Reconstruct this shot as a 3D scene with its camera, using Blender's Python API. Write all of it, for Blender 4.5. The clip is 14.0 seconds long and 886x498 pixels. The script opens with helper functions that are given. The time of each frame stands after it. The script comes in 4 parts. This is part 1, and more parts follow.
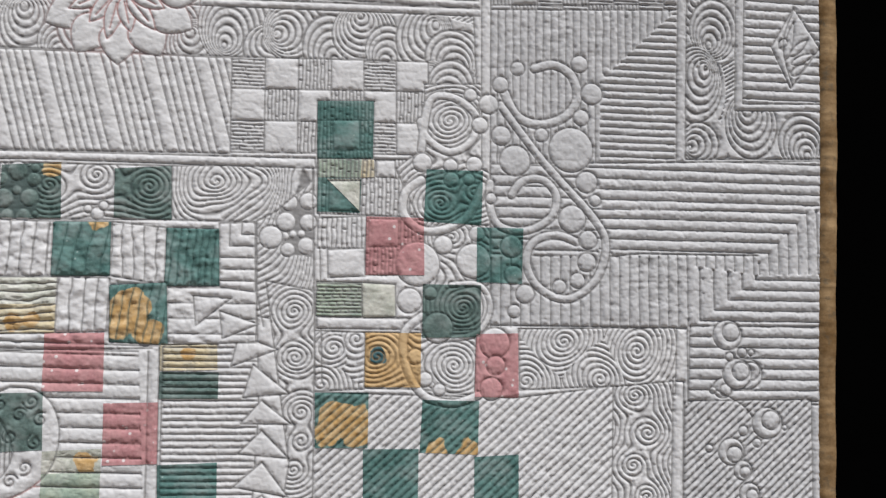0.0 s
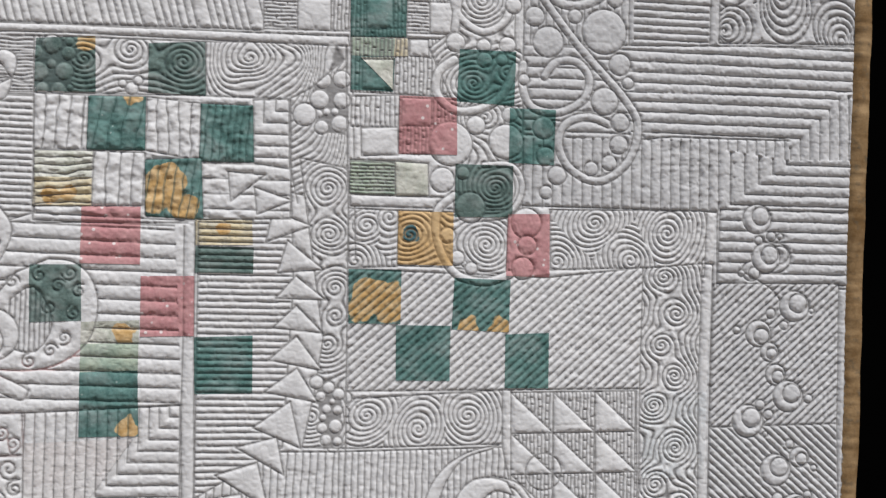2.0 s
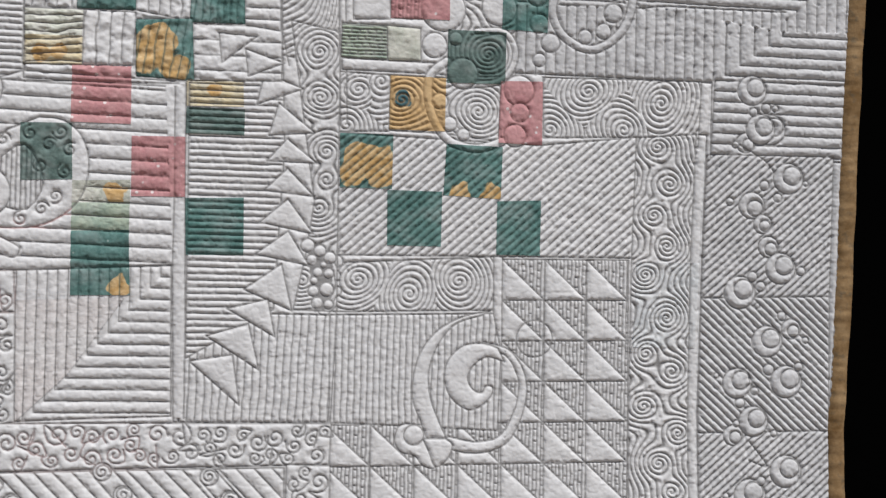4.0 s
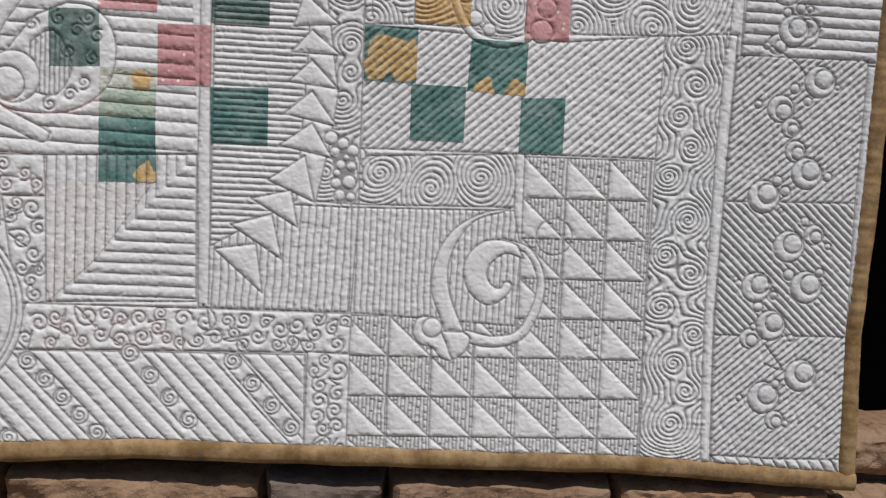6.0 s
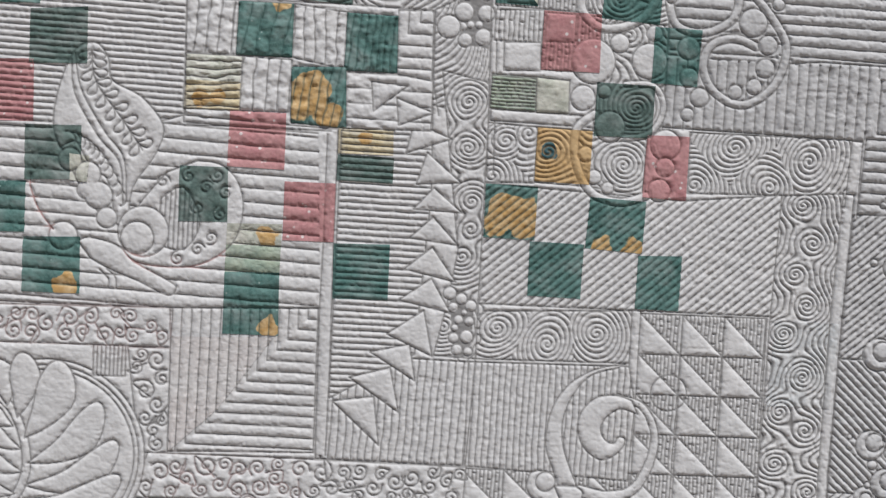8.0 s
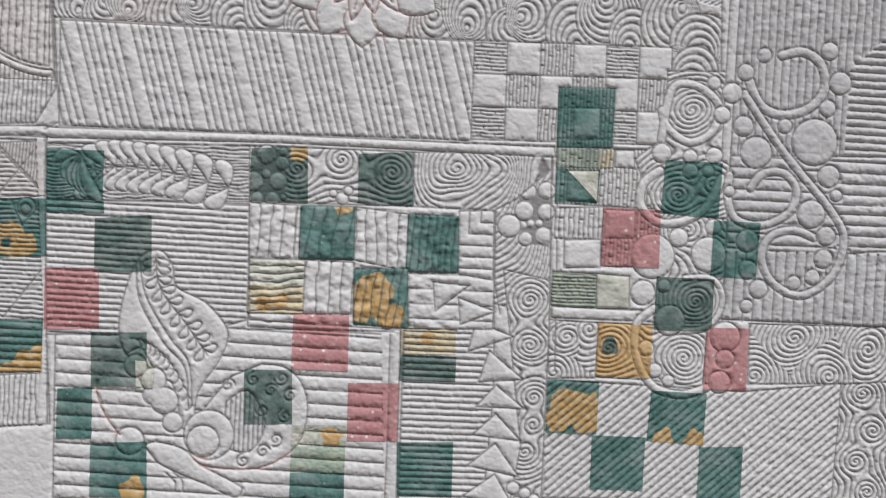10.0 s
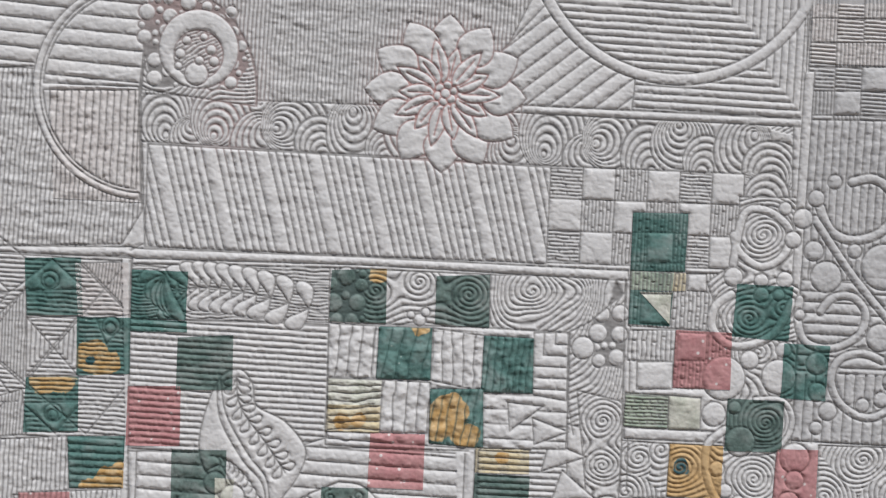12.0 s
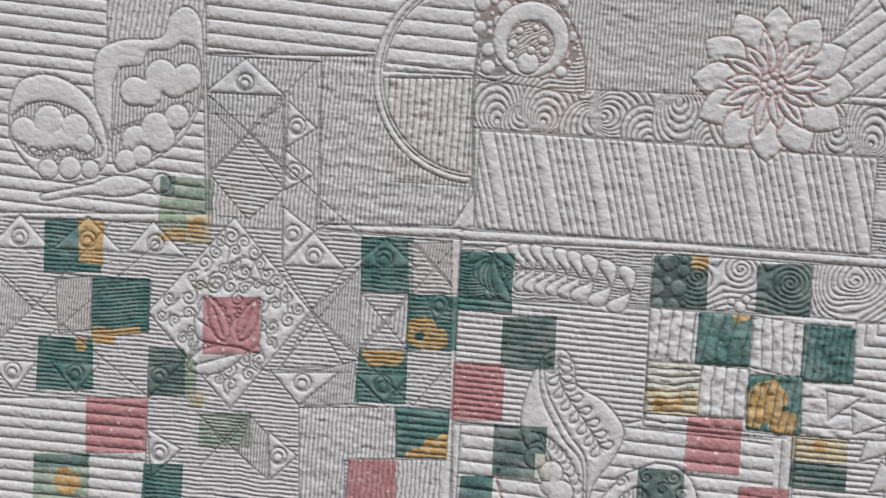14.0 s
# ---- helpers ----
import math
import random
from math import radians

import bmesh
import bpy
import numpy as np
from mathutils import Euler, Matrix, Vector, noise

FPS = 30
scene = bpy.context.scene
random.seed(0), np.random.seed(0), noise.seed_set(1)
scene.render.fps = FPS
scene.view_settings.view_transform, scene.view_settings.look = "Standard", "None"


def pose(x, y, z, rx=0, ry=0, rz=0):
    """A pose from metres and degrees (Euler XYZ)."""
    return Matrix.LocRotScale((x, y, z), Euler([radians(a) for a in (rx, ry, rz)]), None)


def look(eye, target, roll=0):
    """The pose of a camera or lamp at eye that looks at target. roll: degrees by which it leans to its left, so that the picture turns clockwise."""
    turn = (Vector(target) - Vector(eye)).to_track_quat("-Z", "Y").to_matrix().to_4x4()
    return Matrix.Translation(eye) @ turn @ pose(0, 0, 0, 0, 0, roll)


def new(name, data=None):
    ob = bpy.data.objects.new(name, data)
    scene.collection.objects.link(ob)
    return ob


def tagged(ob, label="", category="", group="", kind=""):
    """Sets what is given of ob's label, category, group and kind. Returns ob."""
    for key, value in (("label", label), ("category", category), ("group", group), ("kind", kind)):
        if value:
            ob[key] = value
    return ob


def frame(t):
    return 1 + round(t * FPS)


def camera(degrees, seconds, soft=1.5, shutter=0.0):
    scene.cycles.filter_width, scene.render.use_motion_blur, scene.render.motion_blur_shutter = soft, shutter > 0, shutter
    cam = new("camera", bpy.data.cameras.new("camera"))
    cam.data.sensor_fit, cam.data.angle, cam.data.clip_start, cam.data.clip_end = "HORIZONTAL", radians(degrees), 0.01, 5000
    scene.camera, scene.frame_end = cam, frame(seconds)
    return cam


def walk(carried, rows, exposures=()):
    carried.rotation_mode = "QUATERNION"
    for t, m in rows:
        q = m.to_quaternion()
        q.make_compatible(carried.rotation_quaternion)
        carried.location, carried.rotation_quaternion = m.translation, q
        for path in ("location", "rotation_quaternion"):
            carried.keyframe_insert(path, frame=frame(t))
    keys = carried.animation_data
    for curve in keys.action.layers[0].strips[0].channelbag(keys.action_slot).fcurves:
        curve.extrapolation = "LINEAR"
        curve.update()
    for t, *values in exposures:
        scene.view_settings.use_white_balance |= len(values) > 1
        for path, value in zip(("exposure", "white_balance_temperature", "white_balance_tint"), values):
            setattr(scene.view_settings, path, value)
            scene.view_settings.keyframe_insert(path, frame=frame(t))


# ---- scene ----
cam = camera(50.00, 14.0, soft=1.3)
PATH = [
    (0, (-0.1115, -0.8498, 1.1616), (0.0121, 0.1374, 1.2623), 0.66),
    (0.5, (-0.1176, -0.8474, 1.1429), (0.0024, 0.1413, 1.2325), 0.85),
    (1, (-0.1221, -0.8444, 1.1253), (0.0011, 0.1449, 1.2035), 0.96),
    (1.5, (-0.1348, -0.8444, 1.1149), (-0.0103, 0.1458, 1.1786), 1.04),
    (2, (-0.1361, -0.8468, 1.1015), (-0.0153, 0.1449, 1.1452), 1.10),
    (2.5, (-0.1389, -0.8491, 1.0864), (-0.0169, 0.1428, 1.1206), 1.31),
    (3, (-0.1413, -0.8447, 1.0612), (-0.0246, 0.1479, 1.0933), 1.21),
    (3.5, (-0.1394, -0.8438, 1.0425), (-0.0088, 0.1477, 1.0483), 1.38),
    (3.7, (-0.1322, -0.8431, 1.0169), (-0.0083, 0.1489, 1.0387), 1.29),
    (5.8, (-0.1010, -0.8537, 0.9815), (-0.0156, 0.1405, 0.9150), 2.68),
    (6, (-0.1062, -0.8515, 0.9838), (-0.0271, 0.1430, 0.9147), 2.86),
    (6.5, (-0.1455, -0.8511, 0.9891), (-0.0797, 0.1447, 0.9263), 3.45),
    (7, (-0.1779, -0.8488, 1.0212), (-0.1294, 0.1472, 0.9462), 3.90),
    (7.5, (-0.1984, -0.8475, 1.0636), (-0.1501, 0.1501, 1.0141), 4.15),
    (8, (-0.1940, -0.8486, 1.0878), (-0.1439, 0.1495, 1.0528), 3.71),
    (8.2, (-0.1988, -0.8477, 1.1226), (-0.1536, 0.1506, 1.0852), 3.50),
    (10.3, (-0.2586, -0.8435, 1.2861), (-0.2076, 0.1545, 1.2486), 2.65),
    (10.5, (-0.2575, -0.8428, 1.3062), (-0.2018, 0.1553, 1.2803), 2.56),
    (11, (-0.2546, -0.8468, 1.3491), (-0.1906, 0.1511, 1.3392), 3.02),
    (11.5, (-0.2812, -0.8516, 1.3585), (-0.2225, 0.1467, 1.3478), 3.43),
    (12, (-0.3245, -0.8542, 1.3518), (-0.2851, 0.1448, 1.3341), 3.46),
    (12.5, (-0.3802, -0.8571, 1.3370), (-0.3663, 0.1426, 1.3156), 4.26),
    (13, (-0.4370, -0.8631, 1.3274), (-0.4519, 0.1366, 1.3068), 4.46),
    (13.5, (-0.4866, -0.8713, 1.3224), (-0.5243, 0.1277, 1.3008), 4.72),
    (14, (-0.5311, -0.8816, 1.3215), (-0.5898, 0.1165, 1.2992), 4.72),
]
walk(cam, [(t, look(eye, target, roll)) for t, eye, target, roll in PATH],
     exposures=((0.0, 0.07), (3.5, 0.06), (6.0, 0.0), (7.5, -0.12), (8.2, -0.08), (11.0, -0.05), (13.0, -0.07), (14.0, -0.08)))

# ---- light: a high sun raking down the hanging cloth, and the open sky ----
SUN_FROM = Vector((0.18, -0.42, 0.89)).normalized()
sun = new("sun", bpy.data.lights.new("sun", "SUN"))
sun.data.energy, sun.data.angle, sun.data.color = 3.25, radians(0.6), (1.0, 0.962, 0.93)
sun.matrix_world = look((2, -4, 7), Vector((2, -4, 7)) - SUN_FROM)
world = bpy.data.worlds.new("sky")
scene.world, world.use_nodes = world, True
sky = world.node_tree.nodes.new("ShaderNodeTexSky")
sky.sky_type, sky.sun_disc = "NISHITA", False
sky.sun_elevation = math.asin(SUN_FROM.z)
sky.sun_rotation = math.atan2(SUN_FROM.x, SUN_FROM.y)
world.node_tree.links.new(sky.outputs[0], world.node_tree.nodes["Background"].inputs[0])
world.node_tree.nodes["Background"].inputs[1].default_value = 0.05


# ---- materials ----
class Mat:
    """A node material under construction."""

    def __init__(self, name, rough=0.9):
        self.m = bpy.data.materials.new(name)
        self.m.use_nodes = True
        self.n, self.l = self.m.node_tree.nodes, self.m.node_tree.links
        self.b = self.n["Principled BSDF"]
        self.b.inputs["Roughness"].default_value = rough
        self.b.inputs["Specular IOR Level"].default_value = 0.15
        self.geo = self.n.new("ShaderNodeNewGeometry")

    def noise(self, scale, detail=3.0, rough=0.55, stretch=None):
        t = self.n.new("ShaderNodeTexNoise")
        t.inputs["Scale"].default_value, t.inputs["Detail"].default_value = scale, detail
        t.inputs["Roughness"].default_value = rough
        src = self.geo.outputs["Position"]
        if stretch:
            mp = self.n.new("ShaderNodeMapping")
            mp.inputs["Scale"].default_value = stretch
            self.l.new(src, mp.inputs[0])
            src = mp.outputs[0]
        self.l.new(src, t.inputs["Vector"])
        return t.outputs["Fac"]

    def ramp(self, fac, lo, hi):
        r = self.n.new("ShaderNodeMapRange")
        r.inputs["From Min"].default_value, r.inputs["From Max"].default_value = lo, hi
        self.l.new(fac, r.inputs["Value"])
        return r.outputs[0]

    def mix(self, fac, a, b, kind="MIX"):
        x = self.n.new("ShaderNodeMix")
        x.data_type, x.blend_type = "RGBA", kind
        for sock, v in ((x.inputs["Factor"], fac), (x.inputs["A"], a), (x.inputs["B"], b)):
            if isinstance(v, (int, float)):
                sock.default_value = v
            elif isinstance(v, tuple):
                sock.default_value = (*v, 1)
            else:
                self.l.new(v, sock)
        return x.outputs["Result"]

    def attr(self, name):
        a = self.n.new("ShaderNodeAttribute")
        a.attribute_name = name
        return a.outputs["Fac"]

    def blot(self, name, ragged):
        """A printed blot with a ragged, slightly soft edge."""
        add = self.n.new("ShaderNodeMath")
        add.operation = "MULTIPLY_ADD"
        self.l.new(ragged, add.inputs[0])
        add.inputs[1].default_value = 1.1
        self.l.new(self.attr(name), add.inputs[2])
        return self.ramp(add.outputs[0], 0.96, 1.14)

    def dots(self, scale, size):
        v = self.n.new("ShaderNodeTexVoronoi")
        v.inputs["Scale"].default_value = scale
        self.l.new(self.geo.outputs["Position"], v.inputs["Vector"])
        return self.ramp(v.outputs["Distance"], size, size * 0.6)

    def finish(self, colour, bumps=()):
        if isinstance(colour, tuple):
            self.b.inputs["Base Color"].default_value = (*colour, 1)
        else:
            self.l.new(colour, self.b.inputs["Base Color"])
        last = None
        for height, strength, dist in bumps:
            bp = self.n.new("ShaderNodeBump")
            bp.inputs["Strength"].default_value, bp.inputs["Distance"].default_value = strength, dist
            self.l.new(height, bp.inputs["Height"])
            if last:
                self.l.new(last, bp.inputs["Normal"])
            last = bp.outputs[0]
        if last:
            self.l.new(last, self.b.inputs["Normal"])
        return self.m


def cloth(name, ground, second, specks=None, speck_size=0.10, speck_scale=90, thread_shade=(0.22, 0.215, 0.215), washed=0.0):
    """Printed cotton: two tones of dye, small specks, a print in the 'print' layer, threads and painted groove shade
    along the stitching.
    """
    m = Mat(name)
    col = m.mix(m.ramp(m.noise(60, 5, 0.65), 0.36, 0.64), ground, second)
    pale = tuple(min(0.85, c * 1.15 + 0.03) for c in second)
    col = m.mix(m.ramp(m.noise(22, 4, 0.6), 0.45, 0.78), col, pale)
    if washed:
        pool = m.ramp(m.noise(30, 3, 0.5, (1.0, 1.0, 1.6)), 0.46, 0.62)
        col = m.mix(m.mix(pool, (0, 0, 0), (washed, washed, washed)), col, tuple(0.45 * c + 0.36 for c in second))
        deep = m.ramp(m.noise(38, 4, 0.6, (1.3, 1.0, 1.0)), 0.50, 0.64)
        col = m.mix(m.mix(deep, (0, 0, 0), (0.6, 0.6, 0.6)), col, tuple(0.62 * c for c in ground))
    worn = m.mix(m.ramp(m.noise(300, 4, 0.7), 0.42, 0.72), (0, 0, 0), (0.55, 0.55, 0.55))
    col = m.mix(worn, col, pale)
    if specks:
        col = m.mix(m.dots(speck_scale, speck_size), col, specks)
    petal = m.mix(m.ramp(m.noise(120, 3), 0.4, 0.65), (0.62, 0.40, 0.17), (0.78, 0.58, 0.33))
    ragged = m.noise(140, 4, 0.65)
    col = m.mix(m.blot("print", ragged), col, petal)
    leaf = m.mix(m.ramp(m.noise(90, 3), 0.4, 0.6), (0.055, 0.13, 0.15), (0.12, 0.22, 0.24))
    col = m.mix(m.blot("leaf", ragged), col, leaf)
    col = m.mix(m.attr("thread_shade"), col, m.mix(m.attr("rose"), thread_shade, (0.52, 0.20, 0.18)))
    weave = m.noise(1500, 2)
    crease = m.noise(75, 4, 0.62, (1.0, 1.0, 1.5))
    return m.finish(col, ((crease, 0.45, 0.0012), (weave, 0.22, 0.0002)))


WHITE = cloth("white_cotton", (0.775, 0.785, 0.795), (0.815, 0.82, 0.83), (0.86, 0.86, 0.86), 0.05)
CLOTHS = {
    "teal": cloth("teal_print", (0.082, 0.19, 0.175), (0.155, 0.285, 0.265), (0.34, 0.47, 0.44), thread_shade=(0.07, 0.14, 0.13), washed=0.42),
    "dark": cloth("dark_green_print", (0.10, 0.165, 0.15), (0.18, 0.255, 0.235), (0.33, 0.40, 0.36), thread_shade=(0.09, 0.13, 0.125), washed=0.5),
    "pink": cloth("pink_dotted_print", (0.53, 0.25, 0.265), (0.61, 0.335, 0.34), (0.84, 0.76, 0.75), 0.19, 105, thread_shade=(0.36, 0.20, 0.20)),
    "orange": cloth("orange_print", (0.58, 0.38, 0.17), (0.70, 0.50, 0.27), thread_shade=(0.38, 0.26, 0.14)),
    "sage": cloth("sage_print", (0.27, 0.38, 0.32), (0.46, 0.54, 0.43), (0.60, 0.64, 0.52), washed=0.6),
    "pale": cloth("pale_green_print", (0.60, 0.65, 0.54), (0.74, 0.74, 0.66), washed=0.3),
    "cream": cloth("cream_print", (0.70, 0.67, 0.55), (0.70, 0.60, 0.38), washed=0.5),
    "blush": cloth("blush_cotton", (0.79, 0.755, 0.745), (0.80, 0.77, 0.765), (0.86, 0.84, 0.84), 0.06),
    "mist": cloth("bluish_cotton", (0.72, 0.76, 0.78), (0.78, 0.80, 0.81)),
}
BORDER = cloth("light_grey_cotton", (0.61, 0.62, 0.63), (0.655, 0.66, 0.67), (0.70, 0.70, 0.70), 0.05)
WORDS = {"teal": "teal printed cotton patch", "dark": "dark green printed cotton patch", "pink": "dusty pink cotton patch with white dots",
         "orange": "orange floral cotton patch", "sage": "sage green printed cotton patch", "pale": "pale green washed cotton patch",
         "cream": "cream and ochre cotton patch", "blush": "faintly pink white cotton patch", "mist": "faintly blue white cotton patch"}

# ---- the quilting: distance in millimetres from every point of the cloth to the nearest stitched line ----
# u runs to the right and v down the cloth, both in millimetres.
CELL, U0, V0, NU, NV = 0.5, -1110.0, -430.0, 2980, 1960
FAR = 14.0
gu = (U0 + CELL * np.arange(NU)).astype(np.float32)
gv = (V0 + CELL * np.arange(NV)).astype(np.float32)
D = np.full((NV, NU), FAR, np.float32)
rng = np.random.default_rng(7)


def smooth_noise(step, seed, nv=NV, nu=NU, across=1.0):
    """Value noise with one random value every so many cells, from -1 to 1; across: how much longer it runs along u."""
    r = np.random.default_rng(seed)
    a = r.uniform(-1, 1, (nv // step + 3, int(nu / step / across) + 3)).astype(np.float32)
    y, x = np.arange(nv) / step, np.arange(nu) / step / across
    iy, ix = y.astype(int), x.astype(int)
    fy, fx = (y - iy).astype(np.float32)[:, None], (x - ix).astype(np.float32)[None]
    fy, fx = fy * fy * (3 - 2 * fy), fx * fx * (3 - 2 * fx)
    top = a[iy][:, ix] * (1 - fx) + a[iy][:, ix + 1] * fx
    low = a[iy + 1][:, ix] * (1 - fx) + a[iy + 1][:, ix + 1] * fx
    return top * (1 - fy) + low * fy


WOB = smooth_noise(44, 1)
WOB2 = smooth_noise(16, 2)


def window(points, margin=0.0):
    p = np.array(points, float)
    a, b = p.min(0) - margin, p.max(0) + margin
    i0, i1 = np.clip([int((a[0] - U0) / CELL), int((b[0] - U0) / CELL) + 2], 0, NU)
    j0, j1 = np.clip([int((a[1] - V0) / CELL), int((b[1] - V0) / CELL) + 2], 0, NV)
    sl = (slice(j0, j1), slice(i0, i1))
    return sl, *np.meshgrid(gu[i0:i1], gv[j0:j1])


def inside(points, u, v):
    m = np.zeros(u.shape, bool)
    for (x0, y0), (x1, y1) in zip(points, (*points[1:], points[0])):
        if y0 != y1:
            m ^= ((v < y0) != (v < y1)) & (u < (x1 - x0) * (v - y0) / (y1 - y0) + x0)
    return m


def seg_dist(points, u, v, closed=False):
    d = np.full(u.shape, 1e6, np.float32)
    pts = [*points, points[0]] if closed else points
    for (x0, y0), (x1, y1) in zip(pts, pts[1:]):
        w = (x1 - x0) ** 2 + (y1 - y0) ** 2 + 1e-9
        s = np.clip(((u - x0) * (x1 - x0) + (v - y0) * (y1 - y0)) / w, 0, 1)
        d = np.minimum(d, (u - x0 - s * (x1 - x0)) ** 2 + (v - y0 - s * (y1 - y0)) ** 2)
    return np.sqrt(d)


def stroke(points, closed=False, reach=9.0):
    """Stitch along a line."""
    for k in range(0, len(points), 12):
        some = points[k:k + 13]
        if len(some) > 1:
            sl, u, v = window(some, reach)
            D[sl] = np.minimum(D[sl], seg_dist(some, u, v))
    if closed:
        stroke([points[-1], points[0]])


def wash(points, value=FAR):
    sl, u, v = window(points)
    m = inside(points, u, v)
    D[sl][m] = value


def outline(points):
    """A plain puffed shape: no filling inside, stitched all round."""
    wash(points)
    stroke(points, True)


def fill(points, field, pitch, edge=True):
    """Stitch a block along the level lines of a field given in millimetres, pitch apart, and round its edge."""
    sl, u, v = window(points)
    m = inside(points, u, v)
    f = field(u, v, sl) / pitch
    d = np.abs((f + 0.5) % 1.0 - 0.5) * pitch
    D[sl][m] = d[m]
    if edge:
        stroke(points, True)


def lines(points, pitch, angle=0.0, wob=0.25, edge=True, start=None):
    """Straight rows. angle 0: level rows; 90: upright; positive angles rise to the right."""
    a, (x0, y0) = radians(angle), start or points[0]
    fill(points, lambda u, v, sl: (u - x0) * math.sin(a) + (v - y0) * math.cos(a) + wob * (WOB[sl] + 0.6 * WOB2[sl]), pitch, edge)


def bands(points, pitch, angle, every=4):
    """Groups of close rows with one wide row between the groups."""
    a, (x0, y0) = radians(angle), points[0]
    sl, u, v = window(points)
    m = inside(points, u, v)
    f = ((u - x0) * math.sin(a) + (v - y0) * math.cos(a) + 0.3 * WOB[sl]) / pitch
    w = f % every
    d = np.where(w < every - 2, np.abs((w + 0.5) % 1 - 0.5), np.minimum(w - (every - 2), every - w)) * pitch
    D[sl][m] = d[m]
    stroke(points, True)


def corner(points, at, su, sv, pitch, au=1.0, edge=True, inner=False):
    """Nested right-angled rows round a corner; su, sv: the side on which the rows lie."""
    pick = np.minimum if inner else np.maximum
    fill(points, lambda u, v, sl: pick(su * (u - at[0]) * au, sv * (v - at[1])) + 0.25 * WOB[sl] + 0.15 * WOB2[sl], pitch, edge)


def swirls(points, centres, pitch, arms=1, wave=2.0):
    """Spirals that flow into one another: every centre winds once, in turn left and right."""
    def field(u, v, sl):
        near, f = np.zeros(u.shape), np.zeros(u.shape)
        for n, (x, y) in enumerate(centres):
            near += np.exp(-np.hypot(u - x, (v - y) * 1.1) / 7.0)
            f += (1 if n % 2 else -1) * arms * pitch * np.arctan2(v - y, u - x) / (2 * math.pi)
        return f - 7.0 * np.log(near + 1e-12) + wave * WOB[sl]
    fill(points, field, pitch)


def snails(points, centres, pitch, swell=14.0):
    """Each spiral fills the ground nearest to it; its outer turns are drawn out into the next one."""
    def field(u, v, sl):
        best, f = np.full(u.shape, 1e6), np.zeros(u.shape)
        for n, (x, y) in enumerate(centres):
            du, dv = u - x, (v - y) * (1.0 if n % 2 else 1.12)
            way = 1 if n % 2 else -1
            r = np.hypot(du, dv) + 3.0 * np.sin(np.arctan2(dv, du) * 2 + n) * np.clip(np.hypot(du, dv) / swell - 0.7, 0, 1.2)
            g = r + way * pitch * (np.arctan2(dv, du) + n * 1.7) / (2 * math.pi)
            f = np.where(r < best, g, f)
            best = np.minimum(best, r)
        return f + 0.8 * WOB[sl]
    fill(points, field, pitch)


def flow(points, pitch, angle=90.0, wave=9.0, length=60.0):
    """Long waving rows."""
    a = radians(angle)
    def field(u, v, sl):
        along, across = u * math.cos(a) - v * math.sin(a), u * math.sin(a) + v * math.cos(a)
        return across + wave * np.sin(along * 2 * math.pi / length + across * 0.03) + 2.5 * WOB[sl]
    fill(points, field, pitch)


def shells(points, centres, pitch):
    """Overlapping fans of arcs that crowd together at one side, later ones in front."""
    sl, u, v = window(points)
    m = inside(points, u, v)
    d = np.full(u.shape, FAR, np.float32)
    for k, (x, y, r, squash) in enumerate(centres):
        a = (2.0, -1.3, 1.2, 4.0, 0.3)[k % 5]
        nu, nv = math.cos(a), -math.sin(a)
        du, dv = u - (x - 0.62 * r * nu), (v - (y - 0.62 * r * nv)) * squash
        along, rr = du * nu + dv * nv, du * du + dv * dv
        t = (-1.24 * along + np.sqrt(1.5376 * along ** 2 + 2.4624 * rr)) / 1.2312 + 0.5 * WOB[sl]
        f = np.abs(((t - r) / pitch + 0.5) % 1 - 0.5) * pitch
        d = np.where(t < r, f, np.minimum(d, np.abs(t - r)))
    d = np.where(d > 6, np.abs(((u * 0.6 + v) / pitch) % 1 - 0.5) * pitch, d)
    D[sl][m] = d[m]
    stroke(points, True)


def meander(points, pitch, angle=90.0, run=9.0):
    """Close back-and-forth stitching: rows broken into short runs that turn into one another."""
    a = radians(angle)
    sl, u, v = window(points)
    m = inside(points, u, v)
    across = u * math.sin(a) + v * math.cos(a) + 0.5 * WOB2[sl]
    along = u * math.cos(a) - v * math.sin(a) + 1.6 * WOB[sl]
    row = np.floor(across / pitch)
    d = np.abs((across / pitch + 0.5) % 1.0 - 0.5) * pitch
    shift = np.abs(np.sin(row * 12.9898) * 43758.5) % 1.0
    turn = np.abs(((along / run + shift + 0.5) % 1.0) - 0.5) * run
    D[sl][m] = np.minimum(d, np.where(row % 2 == 0, turn, FAR))[m]
    stroke(points, True)


def arc(c, r, a0=0.0, a1=360.0, n=None, ry=None):
    n = n or max(8, int(abs(a1 - a0) * r / 160) + 6)
    return [(c[0] + r * math.cos(radians(a0 + (a1 - a0) * k / n)), c[1] - (ry or r) * math.sin(radians(a0 + (a1 - a0) * k / n))) for k in range(n + 1)]


def ball(c, r):
    """A puffed disc."""
    sl, u, v = window([c], r + 9)
    rr = np.hypot(u - c[0], v - c[1])
    D[sl] = np.where(rr < r, r - rr, np.minimum(D[sl], rr - r))


